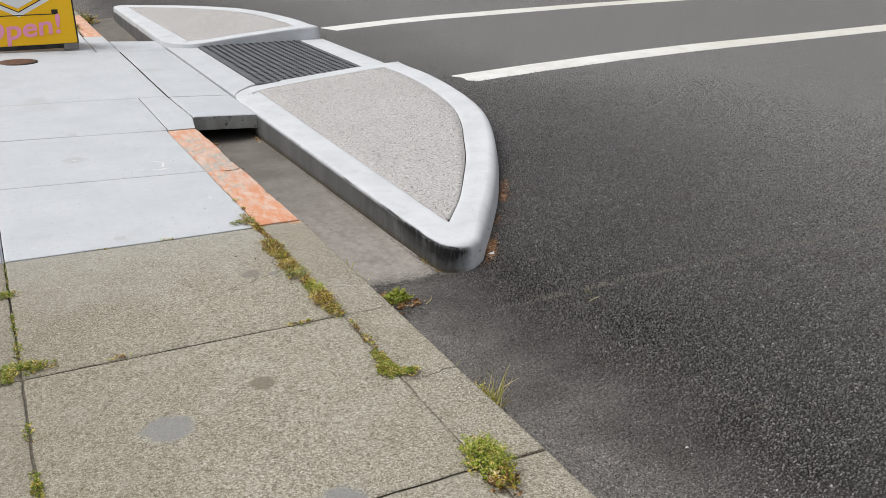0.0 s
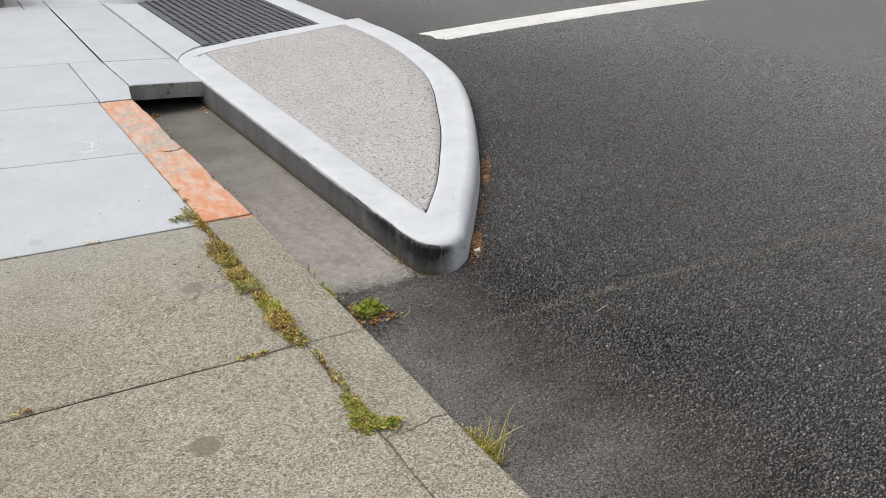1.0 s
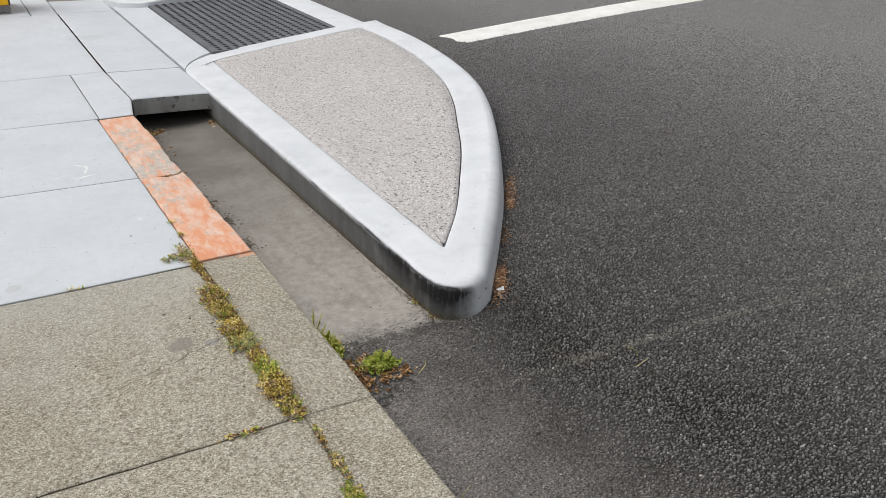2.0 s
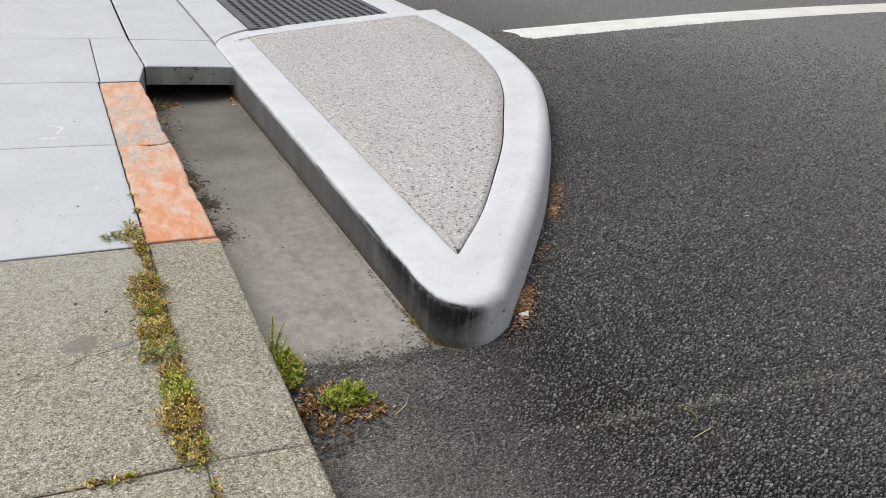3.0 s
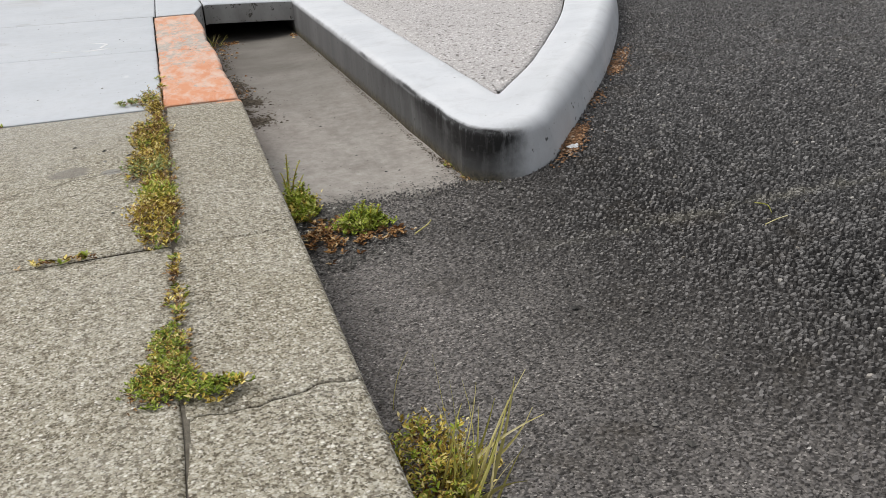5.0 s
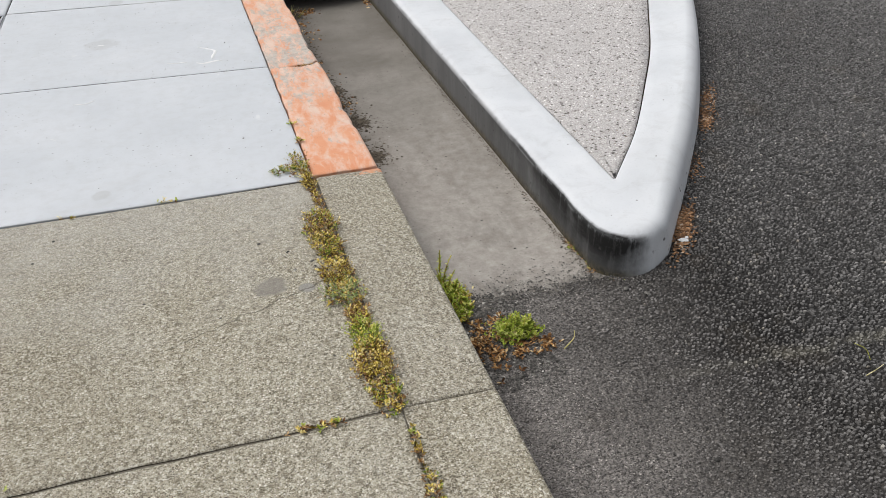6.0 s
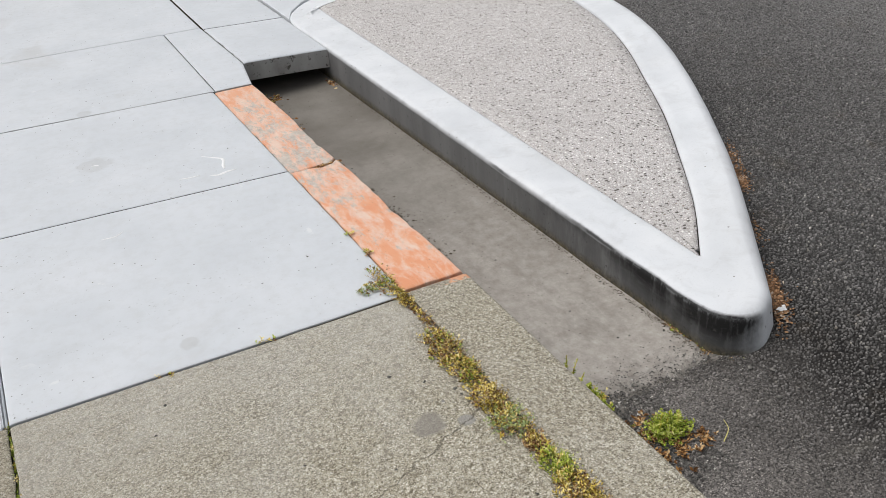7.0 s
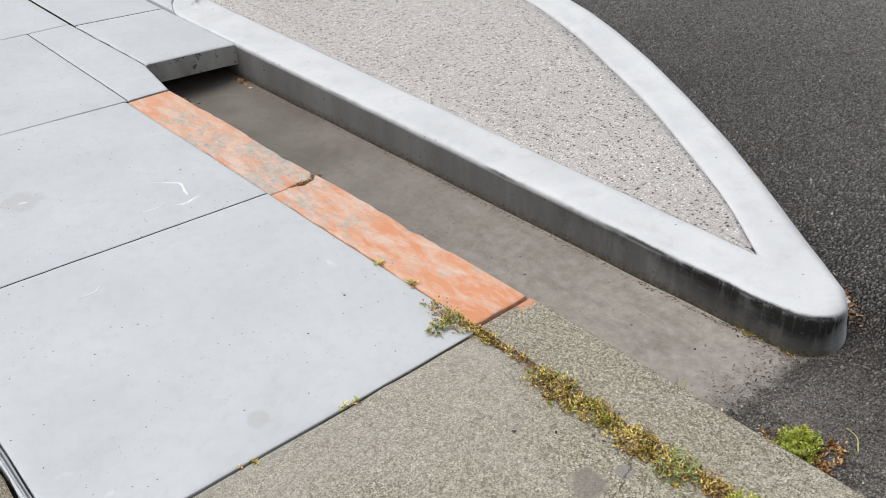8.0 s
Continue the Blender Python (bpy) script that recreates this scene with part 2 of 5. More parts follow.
def make_dirty_face():
    k = Nodes("grimy_kerb_face", 0.85)
    vec = k.n("Mapping", {"Vector": k.pos, "Scale": (1.0, 1.0, 0.4)}).outputs[0]
    col = k.ramp(k.noise(6, 6, 0.65, vec=vec), [(0.25, (0.22, 0.215, 0.20)), (0.5, (0.36, 0.36, 0.35)), (0.75, (0.48, 0.485, 0.48))])
    col = k.mix(k.ramp(k.noise(2.3, 5, 0.6), [(0.55, 0.0), (0.7, 0.6)]), col, (0.15, 0.145, 0.135))
    col = k.mix(k.ramp(k.noise(38, 5, 0.7), [(0.58, 0.0), (0.63, 0.85)]), col, (0.05, 0.045, 0.035))
    _, py, pz = k.axis()
    reach = k.ramp(k.calc("ADD", k.calc("MULTIPLY", py, 0.5), 0.5), [(0.2, 0.3), (0.3, 1.0), (0.42, 0.7), (0.58, 0.0)])
    streak = k.ramp(k.noise(12, 5, 0.7, vec=vec), [(0.36, 0.0), (0.52, 1.0)])
    high = k.ramp(k.calc("ADD", k.calc("MULTIPLY", pz, 5.0), 1.0), [(0.3, 0.25), (0.7, 1.0)])
    col = k.mix(k.calc("MULTIPLY", k.calc("MULTIPLY", reach, streak), k.calc("MULTIPLY", high, 0.9)), col, (0.04, 0.038, 0.036))
    b = k.bump(k.noise(120, 4), 0.35, 0.002)
    b = k.bump(k.noise(14, 4), 0.3, 0.006, b)
    return k.out(col, b)


def make_infill():
    k = Nodes("exposed_pea_gravel_concrete", 0.85)
    c1, c2, c3 = k.cells(150), k.cells(360), k.cells(88, vec=k.n("Mapping", {"Vector": k.pos, "Location": (2.7, 5.1, 0.0)}).outputs[0])
    r1 = k.n("SeparateColor", {0: c1.outputs["Color"]}).outputs[0]
    r3 = k.n("SeparateColor", {0: c3.outputs["Color"]}).outputs[1]
    stone = k.ramp(r1, [(0.0, (0.30, 0.275, 0.25)), (0.15, (0.51, 0.48, 0.465)), (0.5, (0.62, 0.603, 0.60)), (0.72, (0.645, 0.61, 0.59)), (0.88, (0.69, 0.665, 0.655)), (0.94, (0.84, 0.83, 0.81)), (1.0, (0.93, 0.92, 0.91))])
    mortar = k.ramp(k.n("SeparateColor", {0: c2.outputs["Color"]}).outputs[2], [(0.0, (0.28, 0.257, 0.243)), (0.3, (0.465, 0.445, 0.437)), (0.8, (0.595, 0.575, 0.568)), (1.0, (0.70, 0.68, 0.665))])
    col = k.mix(k.ramp(c1.outputs["Distance"], [(0.34, 1.0), (0.52, 0.0)]), mortar, stone)
    col = k.mix(k.ramp(k.noise(2.1, 5), [(0.4, 0.0), (0.75, 0.35)]), col, (0.44, 0.425, 0.41))
    # dark stones and holes, and a few shell-white ones
    dark = k.calc("MULTIPLY", k.calc("GREATER_THAN", r3, 0.62), k.ramp(k.calc("ADD", k.calc("ADD", c3.outputs["Distance"], k.calc("MULTIPLY", k.calc("SUBTRACT", r3, 0.72), 0.55)), k.calc("MULTIPLY", k.calc("SUBTRACT", k.noise(190, 3), 0.5), 1.1)), [(0.29, 1.0), (0.39, 0.0)]))
    col = k.mix(k.ramp(k.noise(48, 5, 0.75), [(0.50, 0.0), (0.64, 0.4)]), col, (0.26, 0.235, 0.22))
    col = k.mix(k.calc("MULTIPLY", dark, 0.9), col, k.ramp(r3, [(0.56, (0.06, 0.052, 0.044)), (0.85, (0.13, 0.112, 0.097)), (1.0, (0.27, 0.20, 0.15))]))
    pale = k.calc("MULTIPLY", k.calc("LESS_THAN", r3, 0.09), k.ramp(k.calc("ADD", c3.outputs["Distance"], k.calc("MULTIPLY", k.calc("SUBTRACT", k.noise(260, 3), 0.5), 0.7)), [(0.24, 1.0), (0.32, 0.0)]))
    col = k.mix(k.calc("MULTIPLY", pale, 0.85), col, (0.90, 0.885, 0.86))
    b = k.bump(k.ramp(c1.outputs["Distance"], [(0.15, 1.0), (0.6, 0.0)]), 0.5, 0.003)
    b = k.bump(k.calc("SUBTRACT", 1.0, dark), 0.6, 0.003, b)
    b = k.bump(k.noise(380, 3), 0.3, 0.0015, b)
    return k.out(col, b)


def make_gutter():
    k = Nodes("silted_gutter_concrete", 0.88)
    col = k.ramp(k.noise(3.0, 6, 0.65), [(0.25, (0.135, 0.122, 0.106)), (0.5, (0.19, 0.176, 0.156)), (0.75, (0.25, 0.235, 0.212))])
    _, py, _ = k.axis()
    wear = k.ramp(k.calc("ADD", k.calc("MULTIPLY", py, 0.3), k.calc("MULTIPLY", k.noise(3.5, 5, 0.65), 0.55)), [(0.22, 1.0), (0.72, 0.0)])
    col = k.mix(k.calc("MULTIPLY", wear, 0.8), col, k.ramp(k.noise(30, 6, 0.75), [(0.3, (0.30, 0.272, 0.242)), (0.7, (0.49, 0.462, 0.425))]))
    col = k.mix(k.ramp(k.noise(220, 4, 0.8), [(0.55, 0.0), (0.7, 0.4)]), col, (0.12, 0.10, 0.085))
    mouth = k.ramp(k.calc("ADD", k.calc("ADD", py, 0.9), k.calc("MULTIPLY", k.calc("SUBTRACT", k.noise(14, 6, 0.75), 0.5), 0.4)), [(0.36, 0.9), (0.48, 0.0)])
    col = k.mix(mouth, col, (0.10, 0.092, 0.082))
    vec = k.n("Mapping", {"Vector": k.pos, "Scale": (1.0, 0.35, 1.0)}).outputs[0]
    col = k.mix(k.ramp(k.noise(16, 5, 0.7, vec=vec), [(0.5, 0.0), (0.72, 0.5)]), col, (0.17, 0.155, 0.135))
    speck = k.cells(60)
    dots = k.calc("MULTIPLY", k.calc("LESS_THAN", speck.outputs["Distance"], 0.13), k.calc("GREATER_THAN", k.n("SeparateColor", {0: speck.outputs["Color"]}).outputs[0], 0.85))
    col = k.mix(k.calc("MULTIPLY", dots, 0.7), col, (0.07, 0.06, 0.05))
    b = k.bump(k.noise(150, 4), 0.35, 0.002)
    b = k.bump(k.noise(10, 5), 0.4, 0.008, b)
    return k.out(col, b)


def make_asphalt():
    k = Nodes("coarse_weathered_asphalt", 0.62)
    k.b.inputs["Specular IOR Level"].default_value = 0.08
    c1 = k.cells(95, vec=k.n("Mapping", {"Vector": k.pos, "Scale": (1.0, 1.0, 0.3)}).outputs[0])
    c2 = k.cells(400)
    stone = k.ramp(k.n("SeparateColor", {0: c1.outputs["Color"]}).outputs[0], [(0.0, (0.040, 0.038, 0.038)), (0.5, (0.080, 0.076, 0.074)), (0.85, (0.125, 0.119, 0.115)), (0.96, (0.18, 0.17, 0.16)), (1.0, (0.36, 0.34, 0.30))])
    col = k.mix(k.ramp(c1.outputs["Distance"], [(0.3, 0.0), (0.62, 0.95)]), stone, (0.014, 0.013, 0.013))
    fine = k.ramp(k.n("SeparateColor", {0: c2.outputs["Color"]}).outputs[0], [(0.0, (0.04, 0.037, 0.034)), (0.22, (0.12, 0.111, 0.103)), (0.6, (0.225, 0.209, 0.195)), (0.94, (0.33, 0.306, 0.286)), (1.0, (0.62, 0.58, 0.54))])
    px, py, _ = k.axis()
    near = k.calc("ADD", px, k.calc("MULTIPLY", k.calc("SUBTRACT", k.noise(3, 4), 0.5), 0.7))
    silt = k.ramp(near, [(0.36, 1.0), (1.0, 0.0)])
    col = k.mix(k.calc("MAXIMUM", silt, 0.22), col, fine)
    bx = k.ramp(k.calc("DIVIDE", k.calc("SUBTRACT", 3.9, px), 2.2), [(0.0, 0.0), (0.9, 1.0)])
    by = k.ramp(k.calc("DIVIDE", k.calc("SUBTRACT", 2.7, py), 1.9), [(0.0, 0.0), (0.9, 1.0)])
    bz = k.ramp(k.calc("ADD", py, 3.0), [(0.55, 0.0), (0.85, 1.0)])
    bed = k.calc("MULTIPLY", k.calc("MULTIPLY", k.calc("MULTIPLY", bx, by), bz), k.calc("SUBTRACT", 1.0, silt))
    # paler far asphalt: polished wear plus the sky's grazing sheen, put into the colour
    lane_sheen = k.ramp(k.calc("DIVIDE", k.calc("ADD", px, k.calc("MULTIPLY", k.noise(1.2, 4), 1.2)), 5.0), [(0.28, 0.0), (0.75, 0.9)])
    bed = k.calc("MULTIPLY", bed, k.calc("SUBTRACT", 1.0, k.calc("MULTIPLY", lane_sheen, 0.85)))
    col = k.mix(k.calc("MULTIPLY", bed, 0.95), col, (0.010, 0.0095, 0.0095))
    col = k.mix(k.calc("MULTIPLY", k.ramp(k.noise(0.9, 5, 0.6), [(0.35, 0.0), (0.7, 0.3)]), k.calc("SUBTRACT", 1.0, bed)), col, (0.11, 0.104, 0.10))
    col = k.mix(k.ramp(k.noise(6, 4, 0.6), [(0.6, 0.0), (0.75, 0.35)]), col, (0.10, 0.085, 0.065))
    col = k.mix(lane_sheen, col, k.ramp(k.noise(120, 5, 0.8), [(0.38, (0.02, 0.0195, 0.019)), (0.45, (0.15, 0.146, 0.143)), (0.54, (0.28, 0.273, 0.267)), (0.64, (0.55, 0.54, 0.525))]))
    # the old pale scrape across the lane
    bend = k.calc("ADD", k.calc("ADD", py, 0.893), k.calc("MULTIPLY", k.calc("SUBTRACT", px, 0.6), 0.165))
    bend = k.calc("ADD", bend, k.calc("MULTIPLY", k.calc("SUBTRACT", k.noise(9, 4), 0.5), 0.06))
    line = k.calc("MULTIPLY", k.ramp(k.calc("ABSOLUTE", bend), [(0.004, 1.0), (0.022, 0.0)]), k.ramp(k.noise(25, 3), [(0.42, 0.05), (0.62, 0.4)]))
    line = k.calc("MULTIPLY", line, k.ramp(k.calc("DIVIDE", px, 4.0), [(0.12, 0.0), (0.2, 1.0), (0.8, 1.0), (1.0, 0.0)]))
    col = k.mix(line, col, (0.17, 0.16, 0.13))
    b = k.bump(k.calc("SUBTRACT", 1.0, c1.outputs["Distance"]), 1.0, 0.009)
    b = k.bump(k.noise(300, 3), 0.5, 0.0025, b)
    return k.out(col, b)


def make_orange():
    k = Nodes("worn_orange_kerb_paint", 0.75)
    paint = k.ramp(k.noise(5, 5, 0.6), [(0.3, (0.70, 0.28, 0.145)), (0.55, (0.73, 0.36, 0.215)), (0.8, (0.75, 0.46, 0.33))])
    vec = k.n("Mapping", {"Vector": k.pos, "Scale": (1.9, 0.65, 1.0)}).outputs[0]
    bare = k.mix(k.ramp(k.noise(45, 6, 0.75), [(0.3, 0.0), (0.7, 1.0)]), (0.36, 0.33, 0.295), (0.64, 0.60, 0.55))
    _, py, _ = k.axis()
    # most of the paint has gone round the joint and along the further block
    age = k.ramp(k.calc("MULTIPLY", py, 0.5), [(0.0, 0.02), (0.22, 0.07), (0.43, 0.13), (0.5, 0.15), (0.7, 0.09), (0.9, 0.03)])
    wear = k.calc("ADD", k.calc("MULTIPLY", k.noise(24, 8, 0.76, vec=vec, dist=0.4), 0.62), k.calc("MULTIPLY", k.noise(5, 3, 0.5), 0.36))
    worn = k.ramp(k.calc("ADD", wear, age), [(0.585, 0.0), (0.65, 0.9)])
    thin = k.ramp(k.calc("ADD", k.noise(11, 7, 0.7, vec=vec, dist=0.3), k.calc("MULTIPLY", age, 0.6)), [(0.46, 0.0), (0.66, 0.85)])
    faded = k.ramp(k.calc("MULTIPLY", py, 0.5), [(0.1, 0.0), (0.75, 0.35)])
    col = k.mix(faded, paint, (0.70, 0.45, 0.33))
    col = k.mix(thin, col, k.mix(k.noise(40, 5, 0.7), (0.68, 0.50, 0.40), (0.80, 0.68, 0.60)))
    col = k.mix(worn, col, bare)
    speck = k.ramp(k.noise(85, 5, 0.8), [(0.62, 0.0), (0.68, 0.8)])
    col = k.mix(speck, col, (0.24, 0.15, 0.10))
    b = k.bump(k.calc("SUBTRACT", 1.0, worn), 0.4, 0.0015)
    b = k.bump(k.noise(150, 4), 0.4, 0.002, b)
    return k.out(col, b)


def make_plain(name, lo, hi, scale, rough=0.8, strength=0.3, metres=0.002):
    k = Nodes(name, rough)
    col = k.mix(k.ramp(k.noise(scale, 5, 0.65), [(0.3, 0.0), (0.7, 1.0)]), lo, hi)
    return k.out(col, k.bump(k.noise(scale * 12, 4), strength, metres))


def make_marking():
    k = Nodes("thermoplastic_road_white", 0.7)
    col = k.ramp(k.noise(6, 6, 0.65), [(0.25, (0.66, 0.65, 0.60)), (0.5, (0.80, 0.79, 0.76)), (0.75, (0.85, 0.85, 0.83))])
    px = k.axis()[0]
    old = k.ramp(k.calc("DIVIDE", k.calc("ADD", px, k.calc("MULTIPLY", k.noise(2, 4), 1.2)), 8.0), [(0.5, 0.0), (0.7, 0.4)])
    col = k.mix(old, col, (0.60, 0.575, 0.48))
    col = k.mix(k.ramp(k.noise(40, 5, 0.7), [(0.62, 0.0), (0.7, 0.5)]), col, (0.3, 0.29, 0.27))
    return k.out(col, k.bump(k.noise(130, 4), 0.5, 0.003))


def make_foliage(name, stops, by_object=False):
    k = Nodes(name, 0.6)
    rnd = k.n("ObjectInfo").outputs["Random"] if by_object else k.n("NewGeometry").outputs["Random Per Island"]
    patch = k.calc("ADD", k.calc("MULTIPLY", rnd, 0.9), k.calc("SUBTRACT", k.calc("MULTIPLY", k.noise(30, 2), 1.0), 0.46))
    col = k.ramp(patch, stops)
    col = k.mix(k.ramp(k.noise(40, 3), [(0.5, 0.0), (0.75, 0.35)]), col, stops[0][1])
    return k.out(col)


OLD = make_old_concrete()
NEW = make_new_concrete()
MORTAR = make_new_concrete("grey_joint_mortar", (0.66, 0.65, 0.63))
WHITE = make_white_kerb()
INFILL = make_infill()
GRIMY = make_dirty_face()
GUTTER = make_gutter()
ASPHALT = make_asphalt()
ORANGE = make_orange()
MARKING = make_marking()
MAT = make_plain("dark_grey_tactile_rubber", (0.115, 0.12, 0.13), (0.175, 0.18, 0.195), 8, 0.6)
DOME = make_plain("black_tactile_stud", (0.028, 0.029, 0.033), (0.05, 0.052, 0.057), 20, 0.55)
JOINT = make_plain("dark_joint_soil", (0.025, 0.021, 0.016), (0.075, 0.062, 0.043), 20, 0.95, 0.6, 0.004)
SOIL = make_plain("dry_silt", (0.04, 0.033, 0.026), (0.24, 0.205, 0.16), 120, 0.95, 0.8, 0.004)
FILLER = make_plain("grey_joint_silt", (0.09, 0.078, 0.06), (0.21, 0.19, 0.155), 45, 0.95, 0.6, 0.003)
IRON = make_plain("rusted_iron", (0.10, 0.055, 0.035), (0.19, 0.115, 0.08), 25, 0.8)
YELLOW = make_plain("orange_yellow_board_paint", (0.95, 0.53, 0.02), (0.97, 0.58, 0.03), 4, 0.45, 0.1, 0.0005)
PINK = make_plain("pink_lettering_paint", (0.88, 0.33, 0.50), (0.92, 0.40, 0.56), 6, 0.5, 0.1, 0.0005)
BLACK = make_plain("black_frame_plastic", (0.02, 0.02, 0.02), (0.05, 0.048, 0.045), 10, 0.6)
CREAM = make_plain("white_board_paint", (0.78, 0.79, 0.80), (0.84, 0.84, 0.84), 6, 0.5, 0.1, 0.0005)
FOOT = make_plain("grey_plastic_foot", (0.16, 0.15, 0.145), (0.24, 0.23, 0.22), 12, 0.7)
FRESH = make_foliage("fresh_yellow_green_leaves", [(0.0, (0.10, 0.14, 0.015)), (0.3, (0.30, 0.39, 0.04)), (0.7, (0.54, 0.60, 0.11)), (1.0, (0.78, 0.76, 0.32))])
GREEN = make_foliage("small_green_leaves", [(0.0, (0.07, 0.10, 0.014)), (0.4, (0.24, 0.32, 0.04)), (0.8, (0.40, 0.48, 0.08)), (1.0, (0.60, 0.64, 0.22))])
OLIVE = make_foliage("olive_yellow_leaves", [(0.0, (0.06, 0.042, 0.01)), (0.3, (0.30, 0.215, 0.035)), (0.6, (0.68, 0.53, 0.10)), (0.8, (0.88, 0.73, 0.25)), (1.0, (0.92, 0.82, 0.46))])
DRY = make_foliage("dry_brown_leaves", [(0.0, (0.045, 0.022, 0.01)), (0.4, (0.22, 0.10, 0.034)), (0.75, (0.52, 0.31, 0.13)), (1.0, (0.76, 0.60, 0.36))])
BLUEGREEN = make_foliage("grey_green_leaves", [(0.0, (0.12, 0.17, 0.05)), (0.5, (0.33, 0.42, 0.14)), (1.0, (0.60, 0.64, 0.34))])
STRAW = make_foliage("straw_green_blades", [(0.0, (0.30, 0.30, 0.06)), (0.4, (0.52, 0.48, 0.14)), (0.8, (0.70, 0.62, 0.28)), (1.0, (0.82, 0.74, 0.46))], True)
RUSTY = make_foliage("rust_orange_crumbs", [(0.0, (0.08, 0.045, 0.025)), (0.5, (0.27, 0.145, 0.075)), (0.85, (0.48, 0.28, 0.15)), (1.0, (0.60, 0.52, 0.42))])
STONES = make_foliage("loose_grey_stones", [(0.0, (0.05, 0.048, 0.045)), (0.6, (0.12, 0.115, 0.105)), (0.9, (0.26, 0.25, 0.23)), (1.0, (0.6, 0.58, 0.54))])


def make_chips():
    k = Nodes("asphalt_stone_chips", 0.5)
    k.b.inputs["Specular IOR Level"].default_value = 0.5
    rnd = k.n("NewGeometry").outputs["Random Per Island"]
    col = k.ramp(rnd, [(0.0, (0.052, 0.0495, 0.0475)), (0.4, (0.108, 0.103, 0.099)), (0.9, (0.175, 0.167, 0.161)), (0.99, (0.25, 0.238, 0.226)), (0.992, (0.26, 0.23, 0.19)), (1.0, (0.5, 0.48, 0.44))])
    px, py, _ = k.axis()
    # far chips lightened likewise, wear and grazing sky sheen painted together
    lane_sheen = k.ramp(k.calc("DIVIDE", k.calc("ADD", px, k.calc("MULTIPLY", k.noise(1.2, 4), 1.2)), 5.0), [(0.28, 0.0), (0.75, 0.85)])
    col = k.mix(lane_sheen, col, k.mix(rnd, (0.12, 0.116, 0.113), (0.32, 0.312, 0.305)))
    col = k.mix(k.ramp(k.noise(6, 4, 0.6), [(0.58, 0.0), (0.75, 0.4)]), col, (0.13, 0.105, 0.078))
    dusty = k.ramp(k.calc("ADD", k.calc("MULTIPLY", px, 0.5), k.calc("MULTIPLY", k.noise(3, 4), 0.3)), [(0.25, 0.75), (0.62, 0.0)])
    col = k.mix(dusty, col, (0.215, 0.197, 0.183))
    # the old pale scrape across the lane
    bend = k.calc("ADD", k.calc("ADD", py, 0.893), k.calc("MULTIPLY", k.calc("SUBTRACT", px, 0.6), 0.165))
    bend = k.calc("ADD", bend, k.calc("MULTIPLY", k.calc("SUBTRACT", k.noise(9, 4), 0.5), 0.06))
    line = k.calc("MULTIPLY", k.ramp(k.calc("ABSOLUTE", bend), [(0.004, 1.0), (0.030, 0.0)]), k.ramp(k.noise(25, 3), [(0.40, 0.05), (0.58, 0.62)]))
    line = k.calc("MULTIPLY", line, k.ramp(k.calc("DIVIDE", px, 4.0), [(0.12, 0.0), (0.2, 1.0), (0.8, 1.0), (1.0, 0.0)]))
    col = k.mix(line, col, (0.27, 0.255, 0.215))
    return k.out(col, k.bump(k.noise(500, 3), 0.4, 0.0015))


CHIPS = make_chips()


# ---- small builders ----
def mesh_object(name, verts, faces, material, parent=None, label="", smooth=True, indices=None):
    me = bpy.data.meshes.new(name)
    me.from_pydata([tuple(map(float, v)) for v in verts], [], faces)
    for m in material if isinstance(material, (list, tuple)) else [material]:
        me.materials.append(m)
    me.polygons.foreach_set("use_smooth", [smooth] * len(me.polygons))
    if indices:
        me.polygons.foreach_set("material_index", indices)
    me.update()
    ob = new(name, me)
    if parent:
        ob.parent = parent
    if label:
        ob["label"] = label
    return ob


def part(name, bm, material, parent, label="", smooth=False):
    me = bpy.data.meshes.new(name)
    bmesh.ops.recalc_face_normals(bm, faces=bm.faces)
    bm.to_mesh(me)
    bm.free()
    me.materials.append(material)
    me.polygons.foreach_set("use_smooth", [smooth] * len(me.polygons))
    ob = new(name, me)
    ob.parent = parent
    if label:
        ob["label"] = label
    return ob


def thing(name, label, category, group="", kind="", at=(0, 0, 0)):
    ob = new(name)
    ob.location = at
    ob.empty_display_size = 0.1
    return tagged(ob, label, category, group, kind)


def box_bm(x0, x1, y0, y1, z0, z1, bevel=0.0, m=None):
    bm = bmesh.new()
    bmesh.ops.create_cube(bm, size=1, matrix=Matrix.Translation(((x0 + x1) / 2, (y0 + y1) / 2, (z0 + z1) / 2)) @ Matrix.Diagonal((x1 - x0, y1 - y0, z1 - z0, 1)))
    if bevel:
        bmesh.ops.bevel(bm, geom=bm.edges[:], offset=bevel, segments=2, affect="EDGES", profile=0.6)
    if m:
        bm.transform(m)
    return bm


def wob(x, y, scale, amount, seed=0.0):
    return amount * noise.noise((x * scale + seed, y * scale - seed * 0.7, seed * 1.3))


def walk_z(x, y):
    """The height of the pavement's top: a slight crossfall that grows along the street."""
    fall = 0.026 * max(0.0, min(1.0, (y + 1.0) / 2.0))
    return -0.003 - fall * min(x, 0.0) - 0.02 * max(0.0, x) + wob(x, y, 1.3, 0.002)


